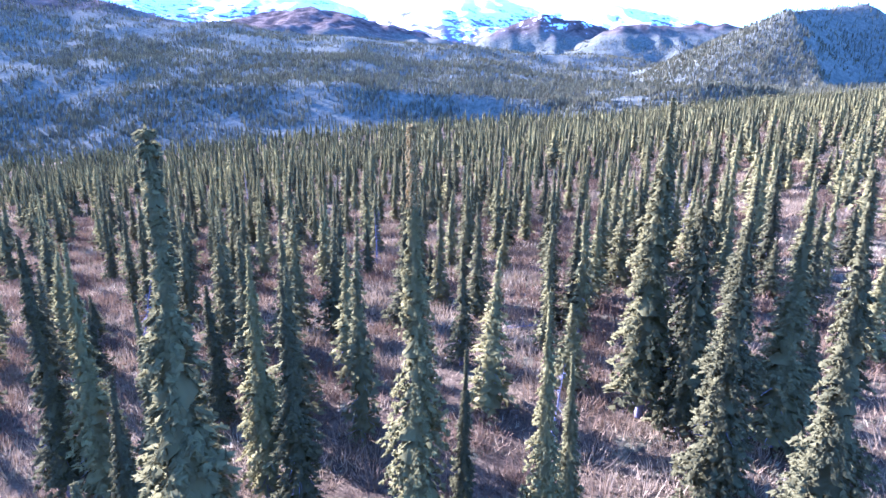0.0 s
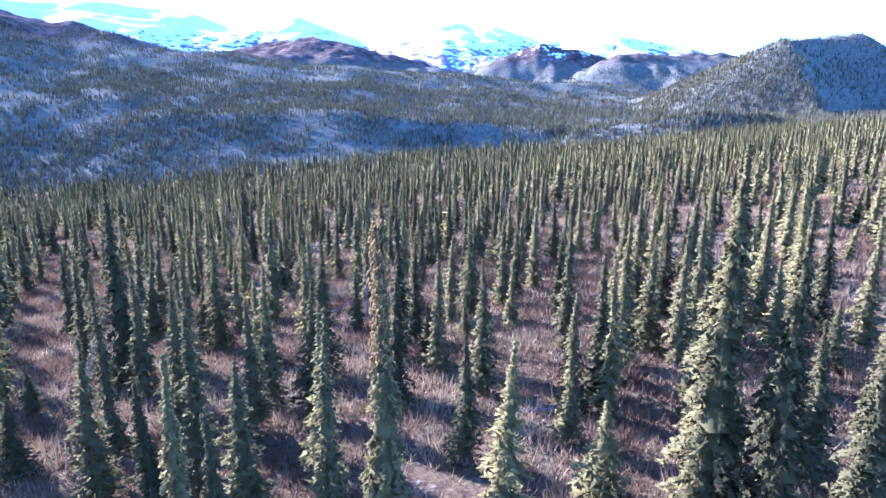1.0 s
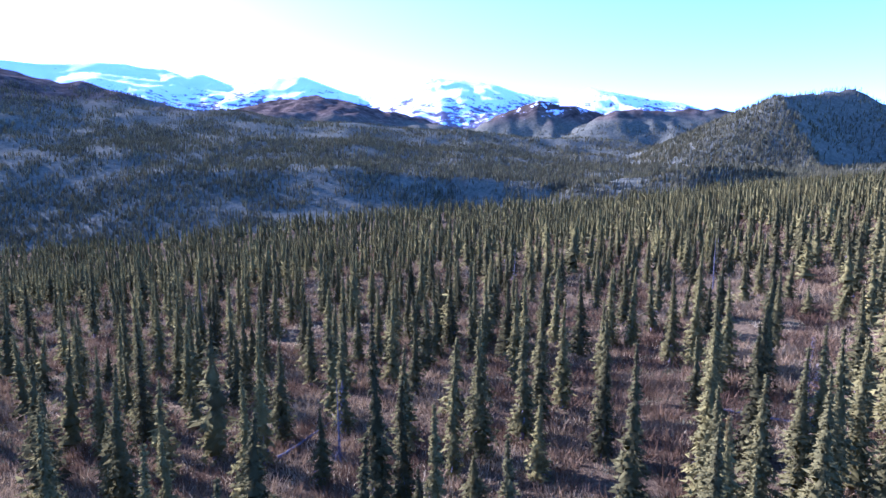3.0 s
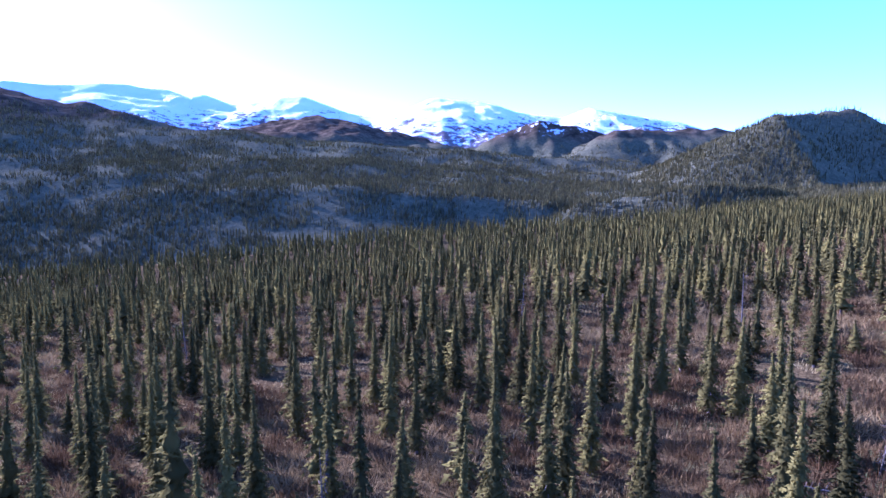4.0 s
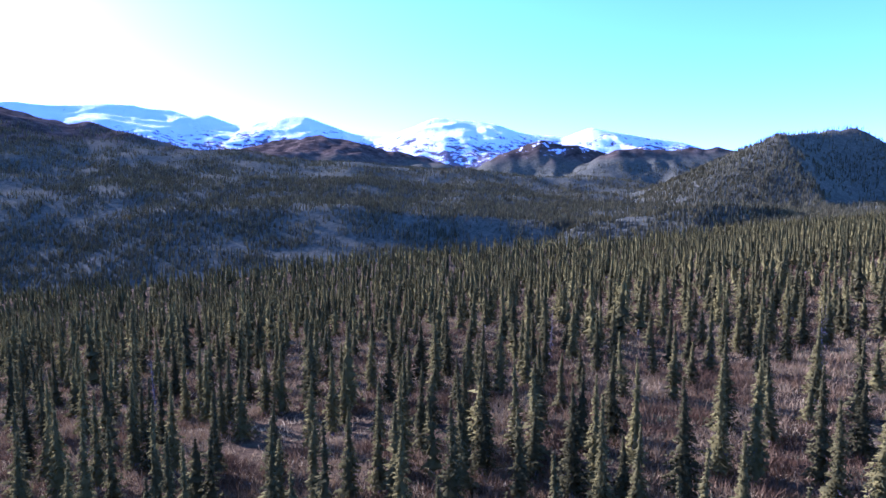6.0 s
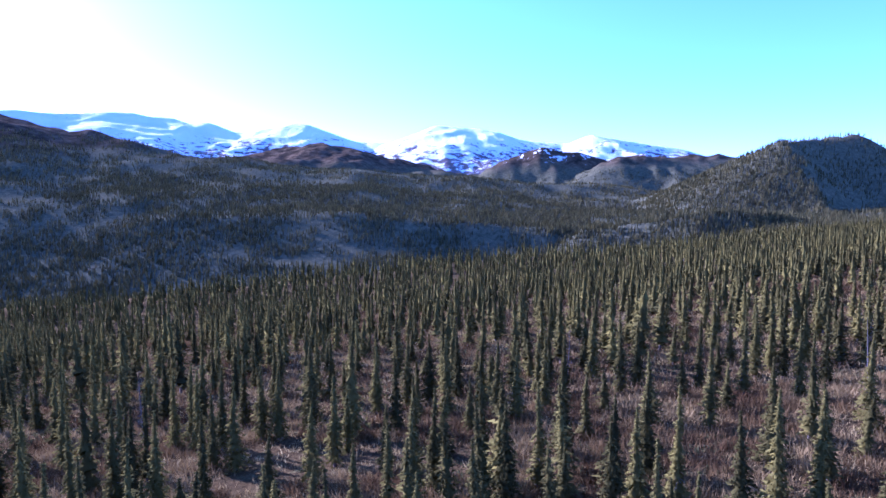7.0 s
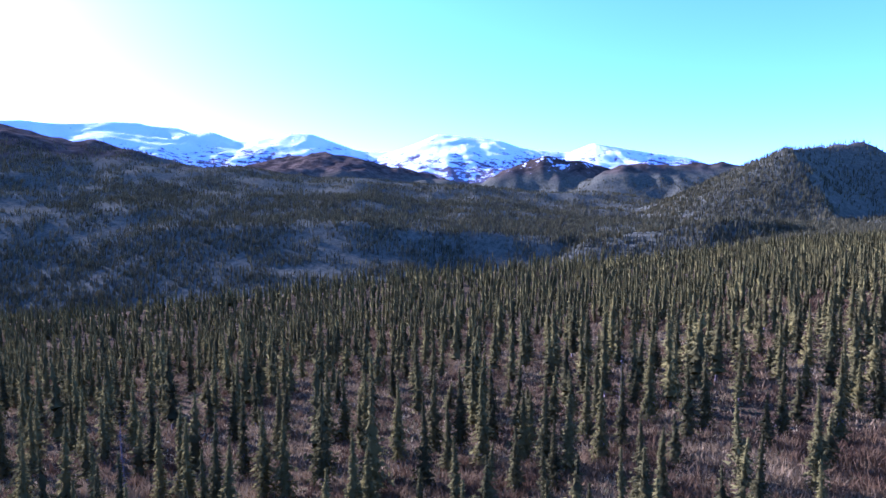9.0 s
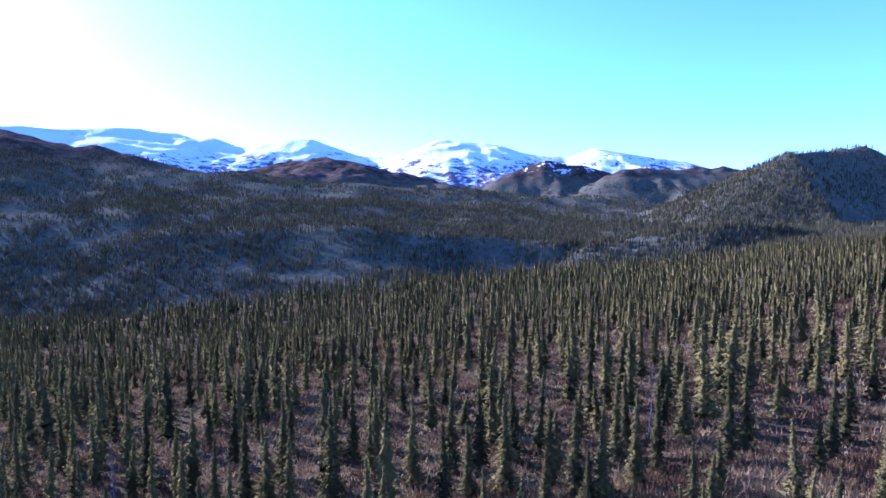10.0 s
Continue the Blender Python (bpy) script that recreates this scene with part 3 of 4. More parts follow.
stands(-1.76, 3.5, 11.05, 7, 1.1, fine=True)
stands(4.3, 5.7, 10.5, 3, 0.95, fine=True)
stands(-4.4, 6.2, 6.6, 0, 1.2, fine=True)
stands(-4.5, 7.3, 7.5, 3, 0.9, fine=True)
stands(-8.6, 13.0, 7.7, 4, 1.0, fine=True)
stands(-9.7, 13.3, 7.8, 5, 1.0, fine=True)
stands(-6.17, 23.90, 6.29, 0, 1.10)
stands(-10.56, 30.60, 5.60, 3, 1.00)
stands(-3.18, 18.50, 6.41, 4, 1.05)
stands(-9.38, 18.50, 5.70, 7, 1.10)
stands(-10.22, 20.90, 6.00, 5, 1.00)
stands(-6.90, 16.60, 5.43, 1, 1.05, fine=True)
stands(-8.84, 22.70, 6.02, 3, 1.10)
stands(-11.23, 24.90, 6.04, 0, 1.00)
stands(-6.15, 22.00, 5.60, 2, 1.05)
stands(6.2, 11.76, 9.38, 7, 0.95, fine=True)
stands(5.3, 7.2, 8.4, 3, 1.0, fine=True)
stands(-31.56, 54.33, 3.07, 4, 1.00)
stands(-30.67, 46.32, 3.47, 3, 0.94)
stands(-15.94, 29.09, 5.24, 12, 0.97)
stands(-10.96, 27.88, 5.66, 12, 0.87)
stands(-13.31, 42.68, 4.97, 0, 1.08)
stands(-12.96, 36.89, 5.20, 9, 0.91)
stands(-6.75, 33.59, 5.81, 4, 0.90)
stands(1.38, 33.48, 6.47, 15, 0.97)
stands(5.39, 23.00, 7.11, 11, 0.97)
stands(8.08, 29.32, 7.15, 13, 1.07)
stands(8.92, 25.28, 7.34, 4, 1.01)
stands(14.98, 26.59, 8.31, 11, 0.95)
stands(15.47, 24.73, 7.90, 0, 1.02)
stands(15.74, 23.60, 7.46, 1, 0.89)
stands(-21.61, 31.25, 4.72, 12, 0.86)
stands(-14.20, 27.16, 4.93, 2, 0.86)
stands(-20.38, 34.99, 4.19, 5, 0.97)
stands(-16.22, 34.92, 4.51, 15, 1.08)
stands(-21.48, 46.37, 3.68, 8, 1.03)
stands(-22.55, 52.76, 3.34, 8, 0.95)
stands(-16.94, 46.74, 4.02, 2, 0.99)
stands(-10.21, 40.83, 3.78, 3, 1.07)
stands(-8.86, 40.38, 4.91, 1, 0.86)
stands(-4.18, 36.33, 5.42, 9, 0.90)
stands(-0.14, 26.40, 6.06, 13, 0.96)
stands(3.21, 34.60, 6.09, 13, 1.06)
stands(4.07, 35.98, 6.11, 8, 0.98)
stands(5.29, 37.35, 6.17, 8, 0.99)
stands(6.00, 24.47, 6.62, 11, 1.00)
stands(5.26, 21.43, 7.14, 12, 0.91)
stands(10.43, 31.16, 6.79, 7, 1.02)
stands(10.36, 28.54, 6.86, 0, 1.06)
stands(12.09, 30.38, 6.95, 12, 1.02)
stands(12.28, 28.93, 7.01, 3, 1.02)
stands(11.72, 26.86, 7.02, 7, 1.09)
stands(13.64, 28.57, 7.64, 12, 0.99)
stands(18.21, 33.88, 7.37, 15, 1.01)
stands(-10.11, 26.51, 5.76, 13, 1.06)
stands(-14.36, 36.10, 4.42, 12, 0.92)
stands(-16.48, 41.75, 4.05, 1, 0.87)
stands(-13.98, 38.90, 5.05, 13, 1.10)
stands(-19.43, 42.84, 3.78, 1, 0.94)
stands(-16.92, 49.32, 3.72, 1, 0.95)
stands(-6.26, 30.40, 5.45, 3, 0.86)
stands(-6.63, 35.74, 5.04, 8, 1.04)
stands(-7.01, 42.82, 4.76, 1, 0.86)
stands(-4.98, 46.29, 4.01, 12, 1.04)
stands(-3.03, 48.23, 4.89, 8, 1.03)
stands(-0.88, 43.73, 5.23, 7, 0.99)
stands(1.90, 38.95, 5.33, 5, 0.98)
stands(3.62, 40.81, 6.41, 0, 0.93)
stands(6.57, 35.46, 6.14, 1, 0.88)
stands(9.48, 32.20, 8.18, 11, 0.86)
stands(13.62, 39.90, 6.59, 4, 1.09)
stands(15.05, 39.06, 6.74, 5, 1.00)
stands(13.50, 36.60, 5.88, 3, 1.02)
stands(10.12, 26.70, 7.90, 7, 0.93)
stands(17.25, 36.07, 7.02, 3, 1.07)
stands(15.61, 32.08, 8.21, 8, 0.94)
stands(4.19, 21.98, 5.53, 11, 0.95)
stands(-15.21, 50.86, 3.80, 12, 1.02)
stands(-10.41, 42.53, 4.50, 1, 1.01)
stands(-7.80, 52.15, 3.55, 2, 0.98)
stands(-41.85, 77.43, 0.26, 8, 1.01)
stands(-34.79, 64.63, 1.45, 15, 0.91)
stands(-21.77, 53.44, 2.97, 5, 0.96)
stands(-28.87, 64.57, 1.91, 5, 0.98)
stands(-22.29, 57.17, 2.77, 11, 0.93)
stands(-16.35, 51.44, 3.48, 2, 0.95)
stands(-14.17, 45.68, 3.88, 12, 0.93)
stands(-14.04, 50.57, 3.70, 8, 1.00)
stands(-17.25, 59.24, 3.08, 13, 0.88)
stands(-15.57, 58.46, 3.25, 13, 1.01)
stands(-11.69, 49.73, 3.92, 9, 0.94)
stands(-12.27, 54.89, 3.67, 7, 1.00)
stands(-6.03, 44.66, 4.18, 5, 1.03)
stands(-7.24, 54.60, 4.09, 0, 1.00)
stands(-3.83, 46.80, 4.68, 13, 0.86)
stands(-2.56, 42.06, 4.95, 7, 0.91)
stands(-3.22, 52.71, 4.50, 9, 0.92)
stands(-2.25, 50.51, 4.67, 12, 0.93)
stands(-0.22, 51.32, 4.81, 7, 0.90)
stands(0.49, 47.81, 4.99, 2, 0.94)
stands(2.09, 50.26, 5.04, 12, 0.92)
stands(3.66, 53.30, 5.05, 2, 0.94)
stands(3.68, 45.16, 5.36, 2, 1.05)
stands(4.75, 46.04, 5.42, 12, 1.02)
stands(6.66, 50.72, 5.41, 3, 0.93)
stands(5.07, 41.91, 5.00, 4, 1.01)
stands(6.94, 47.96, 5.54, 5, 0.91)
stands(7.72, 44.77, 5.72, 3, 1.02)
stands(9.90, 46.62, 5.83, 13, 1.02)
stands(11.04, 46.05, 5.96, 1, 1.00)
stands(11.98, 50.80, 5.87, 7, 1.02)
stands(13.01, 45.15, 6.15, 4, 0.96)
stands(18.24, 53.96, 6.30, 3, 0.87)
stands(12.75, 41.57, 6.25, 15, 1.01)
stands(23.56, 55.98, 6.69, 12, 0.96)
stands(20.08, 48.06, 6.67, 4, 1.05)
stands(17.64, 42.96, 6.63, 0, 0.98)
stands(-37.46, 75.43, 0.70, 4, 0.93)
stands(-34.70, 74.21, 0.98, 12, 0.90)
stands(-27.40, 64.86, 2.02, 5, 0.94)
stands(-26.66, 68.43, 1.90, 13, 0.87)
stands(-26.37, 70.52, 1.83, 12, 0.94)
stands(-23.88, 69.42, 2.08, 3, 0.96)
stands(-21.00, 66.04, 2.47, 11, 1.05)
stands(-17.04, 60.95, 3.02, 5, 0.97)
stands(-14.68, 63.39, 3.11, 13, 0.95)
stands(-17.10, 68.62, 2.67, 8, 0.99)
stands(-12.26, 59.15, 3.49, 0, 1.08)
stands(-11.18, 58.75, 3.59, 3, 0.90)
stands(-11.02, 68.01, 3.20, 9, 1.09)
stands(-9.90, 67.44, 3.32, 12, 1.10)
stands(-6.24, 63.43, 3.81, 8, 0.99)
stands(-4.61, 59.13, 4.12, 15, 0.91)
stands(-4.35, 64.61, 3.91, 15, 0.96)
stands(-2.86, 63.85, 4.07, 2, 1.02)
stands(-1.76, 61.30, 4.27, 11, 1.09)
stands(-1.03, 65.11, 4.17, 11, 0.94)
stands(1.15, 59.92, 4.57, 4, 1.07)
stands(2.22, 59.38, 4.69, 12, 1.09)
stands(3.97, 60.40, 4.79, 1, 1.05)
stands(5.36, 61.66, 4.86, 0, 0.86)
stands(7.83, 64.89, 4.94, 2, 1.02)
stands(8.81, 61.88, 5.16, 4, 1.07)
stands(10.29, 63.35, 5.22, 8, 0.99)
stands(11.25, 55.08, 5.64, 0, 0.97)
stands(13.35, 61.41, 5.57, 1, 0.89)
stands(15.41, 60.17, 5.80, 5, 0.91)
stands(17.82, 63.61, 5.88, 0, 0.98)
stands(19.06, 62.68, 6.03, 8, 0.86)
stands(17.76, 58.70, 6.07, 12, 0.88)
stands(26.27, 71.05, 6.33, 3, 0.91)
stands(24.00, 64.98, 6.38, 11, 0.97)
stands(25.13, 63.98, 6.52, 2, 0.87)
stands(-88.46, 161.23, -9.08, 4, 0.90)
stands(-68.58, 142.29, -5.93, 11, 1.07)
stands(-51.42, 118.87, -2.83, 1, 0.89)
stands(-41.11, 105.24, -1.10, 2, 0.92)
stands(-36.08, 101.84, -0.48, 2, 0.88)
stands(-29.83, 93.38, 0.53, 0, 0.97)
stands(-28.60, 96.88, 0.43, 12, 1.07)
stands(-29.97, 108.86, -0.41, 0, 1.04)
stands(-23.93, 98.45, 0.73, 4, 0.92)
stands(-24.93, 111.55, -0.15, 11, 0.98)
stands(-17.06, 85.62, 2.02, 0, 0.97)
stands(-9.64, 60.13, 4.57, 2, 1.05)
stands(-13.30, 86.78, 2.28, 0, 1.04)
stands(-11.65, 89.60, 2.27, 0, 0.88)
stands(-11.03, 99.04, 1.80, 1, 0.97)
stands(-5.95, 94.62, 2.49, 0, 1.06)
stands(-4.22, 93.11, 2.72, 1, 0.98)
stands(-2.42, 97.12, 2.67, 9, 0.93)
stands(-0.51, 89.93, 3.22, 7, 0.87)
stands(0.58, 84.61, 3.59, 8, 1.01)
stands(3.71, 86.30, 3.78, 12, 0.93)
stands(5.42, 84.87, 4.01, 5, 0.90)
stands(7.89, 87.31, 4.10, 7, 0.96)
stands(7.57, 79.27, 4.47, 3, 0.99)
stands(10.02, 81.02, 4.60, 15, 1.03)
stands(12.48, 83.07, 4.72, 2, 0.87)
stands(12.71, 78.78, 4.95, 3, 0.86)
stands(15.15, 80.61, 5.09, 9, 1.00)
stands(15.16, 76.77, 5.26, 2, 0.99)
stands(17.56, 78.40, 5.41, 13, 1.05)
stands(17.65, 74.69, 5.59, 12, 1.07)
stands(21.23, 79.02, 5.72, 0, 0.94)
stands(18.48, 71.05, 5.82, 9, 1.04)
stands(22.23, 74.15, 6.03, 7, 0.96)
stands(24.69, 75.55, 6.19, 15, 0.95)
stands(-13.02, 64.46, 3.59, 0, 0.91)

def dead_spruce(x, y, height, thick, twigs, lean=(0, 0), turn=0.0):
    """A dead standing spruce: grey stem, bare broken twigs."""
    r = random.Random(int(x * 10 + y * 100))
    root = new("dead_spruce")
    root.matrix_world = Matrix.Translation((x, y, land_at(x, y) - 0.03)) @ pose(0, 0, 0, lean[0], lean[1], turn)
    v, f = stem_arrays(height, thick, 6, 8)
    new("trunk", mesh_from("trunk", bend(v, height, 0.25, r.uniform(0, 6)), f, (bark_grey,), True)).parent = root
    v, f = dead_arrays(r, height, 0.55, twigs)
    ob = new("branchwork", mesh_from("branchwork", v, f, (twigs_grey,)))
    ob.parent = root
    tagged(ob, "bare broken grey twigs", kind="stuff")
    tagged(root, "dead grey spruce standing bare on the tundra" if abs(lean[0]) + abs(lean[1]) < 8 else "dead grey spruce leaning over the brown tundra", "dead tree", "dead spruces of the bench")
    placed.append((x, y))


def fallen_log(x, y, length, thick, turn):
    """A bleached stem that lies on the shrubs, with the stubs of its boughs."""
    root = new("fallen_log")
    root.matrix_world = Matrix.Translation((x, y, land_at(x, y) + 0.10)) @ pose(0, 0, 0, 0, 86, turn)
    v, f = stem_arrays(length, thick, 7, 8)
    new("trunk", mesh_from("trunk", bend(v, length, 0.12, 1.0), f, (bark_grey,), True)).parent = root
    v, f = dead_arrays(random.Random(int(length * 10)), length, 0.4, 64)
    ob = new("branchwork", mesh_from("branchwork", v, f, (twigs_grey,)))
    ob.parent = root
    tagged(ob, "short bleached twig stubs", kind="stuff")
    tagged(root, "bleached fallen spruce log lying on brown shrubs", "fallen log", "fallen logs on the tundra")


for x, y, h, thick, twigs, lean, turn in ((11.8, 30.5, 3.6, 0.035, 70, (2, 1), 10), (-12.3, 22.4, 3.8, 0.05, 80, (4, 12), 40), (2.35, 12.2, 3.6, 0.05, 64, (-2, 7), 0),
                                          (-3.9, 33.5, 3.4, 0.06, 110, (3, 2), 80), (14.6, 35.4, 3.0, 0.035, 70, (1, -4), 120), (-20.5, 62.0, 4.2, 0.06, 90, (2, 3), 200),
                                          (21.0, 58.0, 4.4, 0.06, 90, (-3, 9), 30), (6.4, 66.0, 4.0, 0.05, 80, (2, -2), 150)):
    dead_spruce(x, y, h, thick, twigs, lean, turn)
for x, y, length, thick, turn in ((32.0, 92.0, 4.5, 0.10, 20), (13.4, 33.8, 3.2, 0.07, 160), (-6.2, 34.0, 3.0, 0.07, 60), (4.6, 22.4, 2.6, 0.06, 200)):
    fallen_log(x, y, length, thick, turn)

# ---- the rest of the wood ----
CLEAR = ((12.3, 32.5, 3.6), (14.0, 37.0, 2.8), (3.0, 21.5, 2.2), (1.8, 19.0, 1.6), (-6.0, 33.5, 2.4), (-10.0, 24.0, 2.0), (6.0, 22.5, 2.2),
         (-8.5, 38.0, 2.0), (4.4, 47.5, 1.8), (-13.0, 61.0, 2.6), (0.5, 91.0, 3.0), (-11.0, 114.0, 4.0), (9.5, 51.0, 2.2))


def thicket(rng, count, keep, y0, y1, spread):
    """Places for trees in a wedge ahead of the start, none too close to another."""
    cells, out = {}, []
    for x, y in placed:
        cells.setdefault((int(x // 2), int(y // 2)), []).append((x, y, 1.0))
    ys = np.sqrt(np.array([rng.uniform(y0 * y0, y1 * y1) for _ in range(count)]))
    xs = np.array([rng.uniform(-spread, spread) for _ in range(count)]) * (ys + 6)
    lumps, limit = value_noise(xs / 7.0, ys / 7.0, 3), bench_edge(xs, ys) + 12
    for x, y, dense, last in zip(xs.tolist(), ys.tolist(), lumps.tolist(), limit.tolist()):
        if y > last or any((x - a) ** 2 + (y - b) ** 2 < r * r for a, b, r in CLEAR):
            continue
        gap = keep * (1.0 - 0.45 * dense) * rng.uniform(0.5, 1.2) * (1.0 - 0.30 * min(1, max(0, (y - 70) / 65)))
        ci, cj = int(x // 2), int(y // 2)
        if any((x - a) ** 2 + (y - b) ** 2 < gap * gap for i in (-2, -1, 0, 1, 2) for j in (-2, -1, 0, 1, 2) for a, b, g in cells.get((ci + i, cj + j), ())):
            continue
        cells.setdefault((ci, cj), []).append((x, y, gap))
        out.append((x, y))
    return out


def tree_height(rng):
    return min(6.3, max(1.2, rng.gauss(4.0, 1.2)))


rng = random.Random(7)
wood = sorted(thicket(rng, 110000, 3.5, 9.0, 300.0, 0.79), key=lambda p: p[1])
single = max(0, 300 - len(placed))
order = sorted(range(len(wood)), key=lambda i: wood[i][1] + 0.25 * abs(wood[i][0]))
near_ids = [i for i in order if wood[i][1] > 15][:single]
skip = set(near_ids) | {i for i in range(len(wood)) if wood[i][1] <= 15}
for i in near_ids:
    x, y = wood[i]
    spruce(x, y, tree_height(rng), rng.randrange(16), rng.uniform(0.95, 1.3), rng.uniform(0, 360), lean=(rng.uniform(-3, 3), rng.uniform(-3, 3)))


def wood_stuff(name, spots, shape, label):
    """Trees too many to count, joined: a dozen shapes, each turned and scaled."""
    r = random.Random(len(spots))
    shapes = []
    for k in range(12):
        style = STYLES[k % len(STYLES)]
        v, f = crown_arrays(40 + k, BASE_H, RADIUS[style], style, *shape)
        sv, sf = stem_arrays(BASE_H * 0.7, 0.07, 3, 1)
        f, soft = outward(v, f)
        sn = sv * (1, 1, 0) / 0.07 + (1e-4, 0, 0)
        shapes.append((bend(np.concatenate([v, sv]), BASE_H, 0.15, k), np.concatenate([f, sf + len(v)]), len(f), np.concatenate([soft, sn])))
    V, F, M, N, base = [], [], [], [], 0
    zs = land(np.array([p[0] for p in spots]), np.array([p[1] for p in spots]))
    for (x, y), z in zip(spots, zs):
        v, f, green, soft = shapes[r.randrange(12)]
        h = tree_height(r) / BASE_H
        s, a = (0.55 + 0.45 * h) * r.uniform(0.95, 1.3) * (1.0 if y < 100 else 0.9 if y < 140 else 0.8), r.uniform(0, 6.283)
        c, q = math.cos(a) * s, math.sin(a) * s
        lx, ly = r.uniform(-0.05, 0.05), r.uniform(-0.05, 0.05)
        V.append(np.stack([v[:, 0] * c - v[:, 1] * q + x + lx * v[:, 2], v[:, 0] * q + v[:, 1] * c + y + ly * v[:, 2], v[:, 2] * h + z - 0.03], 1))
        F.append(f + base)
        M.append(np.arange(len(f)) >= green)
        c, q = math.cos(a), math.sin(a)
        N.append(np.stack([soft[:, 0] * c - soft[:, 1] * q, soft[:, 0] * q + soft[:, 1] * c, soft[:, 2]], 1))
        base += len(v)
    me = mesh_from(name, np.concatenate(V), np.concatenate(F), (needles_far, bark), True, np.concatenate(M), np.concatenate(N))
    return tagged(new(name, me), label, "spruce forest", kind="stuff")


mid_spots = [p for i, p in enumerate(wood) if i not in skip and p[1] < 85]
edge_spots = [p for i, p in enumerate(wood) if i not in skip and 85 <= p[1] < 140]
far_spots = [p for i, p in enumerate(wood) if i not in skip and p[1] >= 140]
wood_stuff("spruce_wood", mid_spots, (30, 5, 2, 2, 0.30, (12, 5), 0.55), "open black spruce wood on brown tundra")
wood_stuff("dense_spruce_wood", edge_spots, (20, 4, 1, 2, 0.34, (7, 4), 0.6), "dense black spruce wood farther along the bench")
wood_stuff("distant_spruce_wood", far_spots, (12, 3, 1, 1, 0.50, (5, 4), 0.8), "dense black spruce wood towards the edge of the bench")


def far_forest():
    """Thin dark spruces scattered over the hills across the valley."""
    r = np.random.RandomState(5)
    n = 360000
    d = 520 * (2300 / 520) ** (r.rand(n) ** 0.8)
    u = r.uniform(-0.9, 0.9, n)
    x, y = u * d, d
    z = land(x, y)
    cover = 0.5 * fbm(x, y, 130.0, 4, 15) + 0.6 * fbm(x, y, 30.0, 2, 19)
    chance = 0.34 - 0.12 * smooth(-u, 0.0, 0.3) + 0.20 * smooth(u, 0.1, 0.2) * (d < 950) + 0.42 * cover - 0.4 * smooth(z, 150, 270) - 0.2 * smooth(d, 1300, 2100)
    east = (u > 0.32) & (d < 1500)
    chance = np.where(east, np.where(past_spur(x, y) > 12, 0.24, 0.72) + 0.25 * cover, chance)
    keep = (r.rand(n) < chance) & ~((d > 1900) & (z > 130))
    x, y, z, d = x[keep], y[keep], z[keep], d[keep]
    n = len(x)
    h, w = r.uniform(4.5, 9.5, n), r.uniform(0.45, 0.80, n) * (1 + d / 2500)
    a = r.uniform(0, 6.283, n)
    V = np.zeros((n, 4, 3))
    for k in range(3):
        V[:, k] = np.stack([x + w * np.cos(a + 2.094 * k), y + w * np.sin(a + 2.094 * k), z - 0.3], 1)
    V[:, 3] = np.stack([x + 0.2 * w, y, z + h], 1)
    T = np.array([(0, 1, 3), (1, 2, 3), (2, 0, 3)])
    F = (np.arange(n)[:, None, None] * 4 + T).reshape(-1, 3)
    me = mesh_from("hillside_forest", V.reshape(-1, 3), F, (needles_hill_lit,))
    tagged(new("hillside_forest", me), "scattered dark spruces over far valley slopes", "spruce forest", kind="stuff")


far_forest()


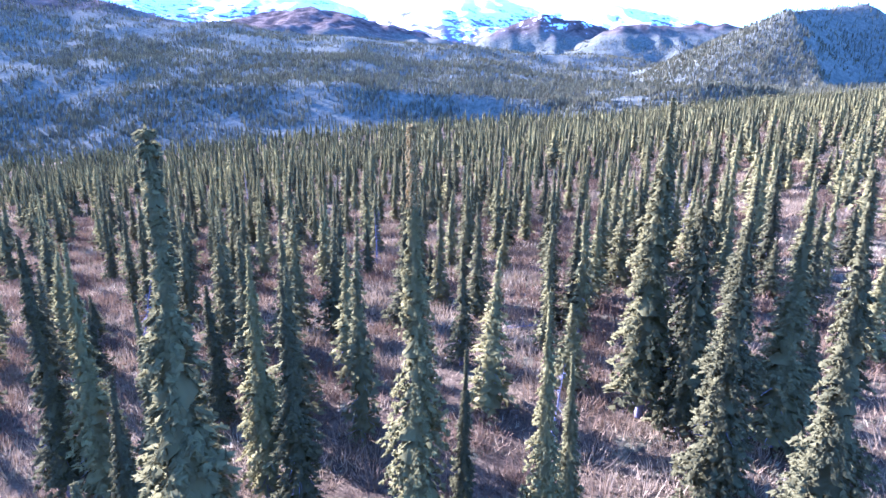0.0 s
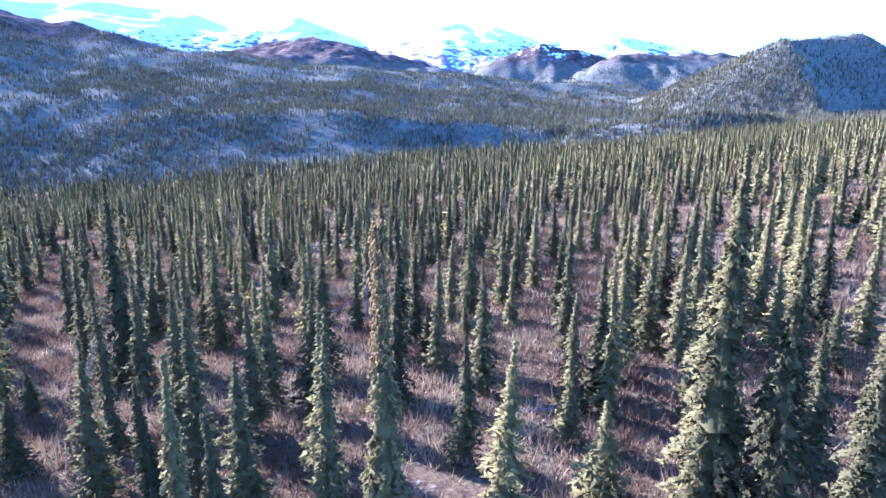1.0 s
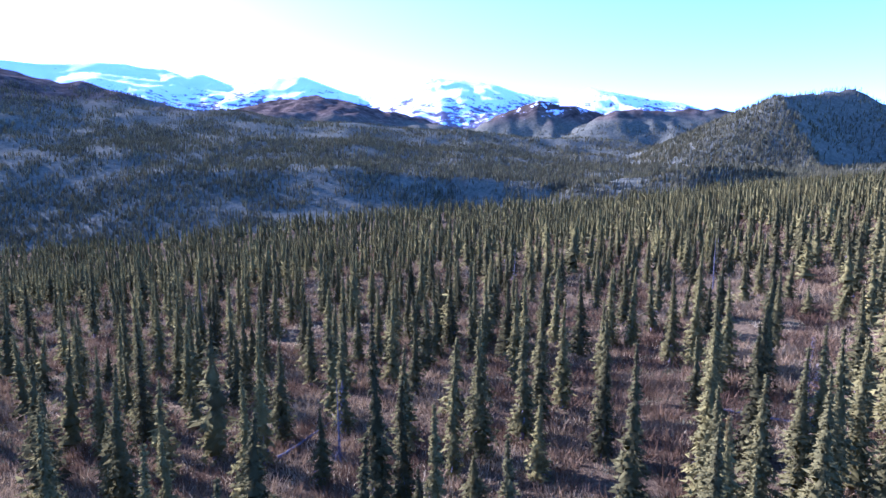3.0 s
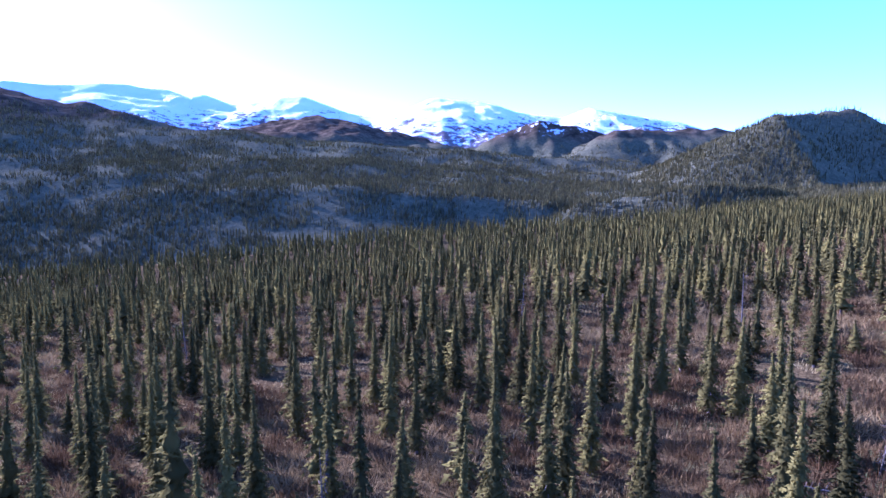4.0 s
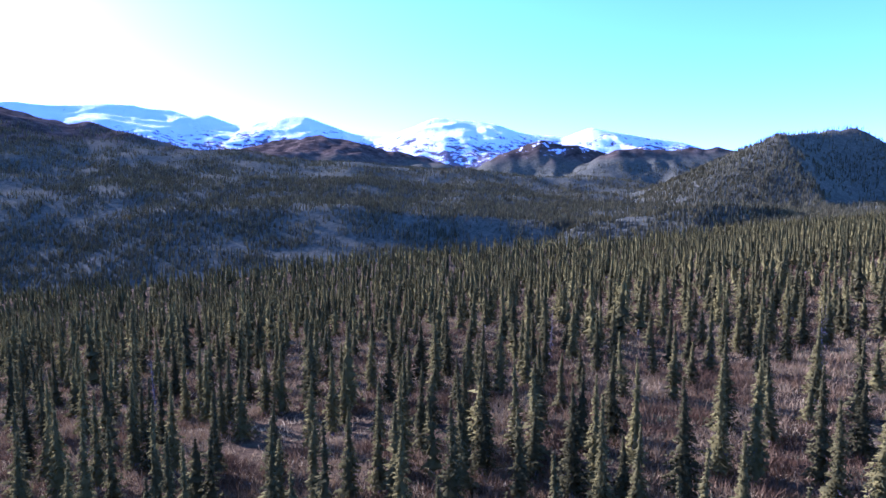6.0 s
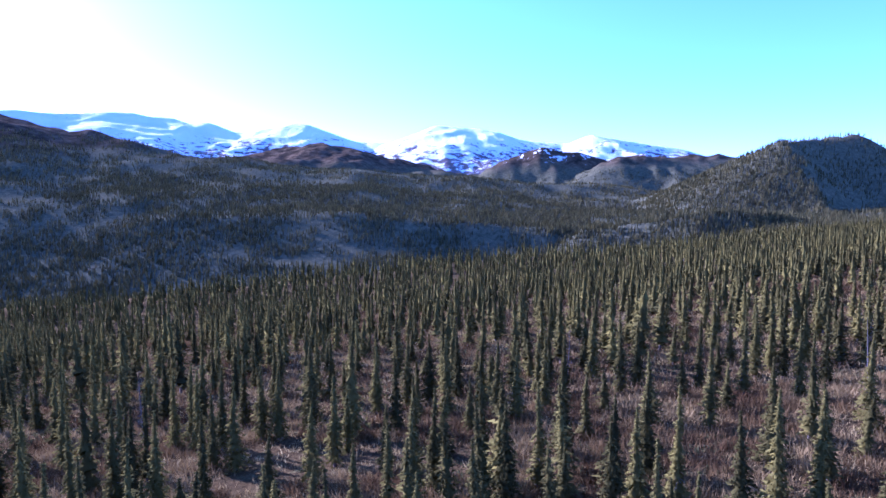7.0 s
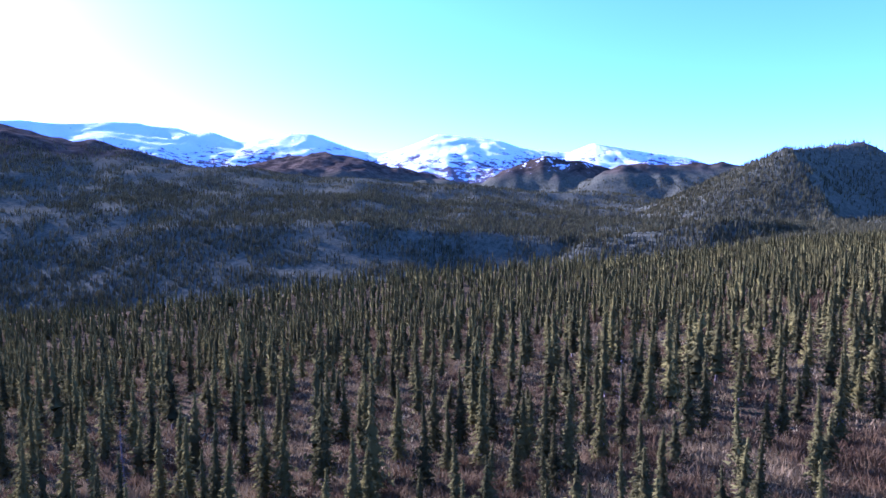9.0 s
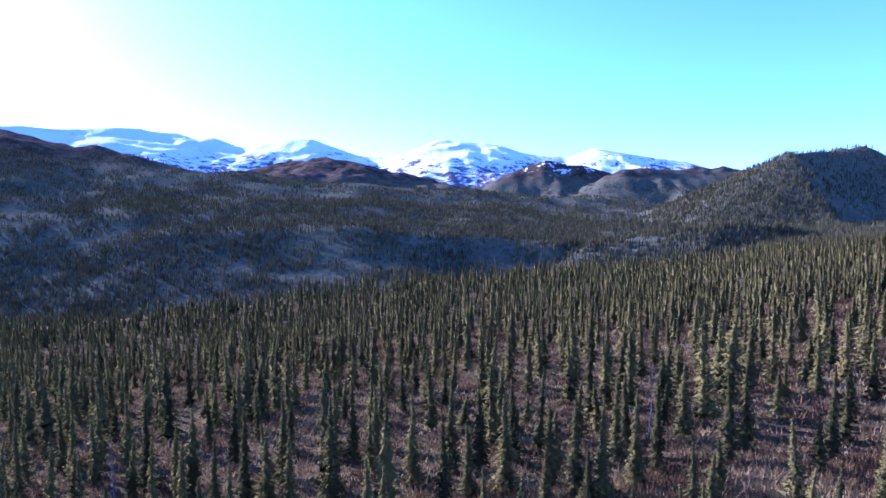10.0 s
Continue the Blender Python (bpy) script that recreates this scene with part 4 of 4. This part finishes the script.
# ---- undergrowth ----
def undergrowth(name, count, y0, y1, blades, tall, thin, mat, label, cat, seed, lo, hi, clump):
    """Clumps of upright stems or blades, thicker where the ground noise says so."""
    r = np.random.RandomState(seed)
    y = np.sqrt(r.uniform(y0 * y0, y1 * y1, count))
    x = r.uniform(-0.84, 0.84, count) * (y + 4)
    f = fbm(x, y, 6.0, 3, seed)
    keep = (f > lo) & (f < hi)
    x, y = x[keep], y[keep]
    n = len(x)
    size = r.uniform(0.55, 1.25, n) * tall
    ang, rad = r.uniform(0, 6.283, (n, blades)), clump * np.sqrt(r.rand(n, blades)) * size[:, None] / tall
    bx, by = x[:, None] + rad * np.cos(ang), y[:, None] + rad * np.sin(ang)
    bz = land(bx.ravel(), by.ravel()).reshape(bx.shape) - 0.04
    out, lift = r.uniform(0.05, 0.7, (n, blades)) * size[:, None], r.uniform(0.35, 1.0, (n, blades)) * size[:, None]
    turn = r.uniform(0, 3.14, (n, blades))
    w = thin * r.uniform(0.6, 1.4, (n, blades)) * (1 + bx * 0 + by / 45.0)
    V = np.zeros((n, blades, 3, 3))
    V[:, :, 0] = np.stack([bx - w * np.cos(turn), by - w * np.sin(turn), bz], -1)
    V[:, :, 1] = np.stack([bx + w * np.cos(turn), by + w * np.sin(turn), bz], -1)
    V[:, :, 2] = np.stack([bx + out * np.cos(ang), by + out * np.sin(ang), bz + lift], -1)
    F = np.arange(n * blades * 3).reshape(-1, 3)
    me = mesh_from(name, V.reshape(-1, 3), F, (mat,))
    tagged(new(name, me), label, cat, kind="stuff")


undergrowth("dwarf_birch", 21000, 3, 62, 16, 0.62, 0.012, shrub_mat, "leafless purple-brown dwarf birch and willow shrubs", "shrubs", 11, -0.75, 9, 0.42)
undergrowth("thin_birch_scrub", 30000, 58, 125, 10, 0.62, 0.018, shrub_mat, "distant purple-brown shrubs between the spruces", "shrubs", 14, -0.7, 9, 0.6)
undergrowth("dry_grass", 17000, 3, 95, 12, 0.33, 0.013, grass_mat, "tufts of dry straw-coloured grass on tundra", "grass", 12, -0.45, 9, 0.30)
undergrowth("low_heath", 9000, 3, 90, 12, 0.26, 0.03, green_mat, "low olive and rusty heath between the trees", "shrubs", 13, 0.0, 9, 0.35)
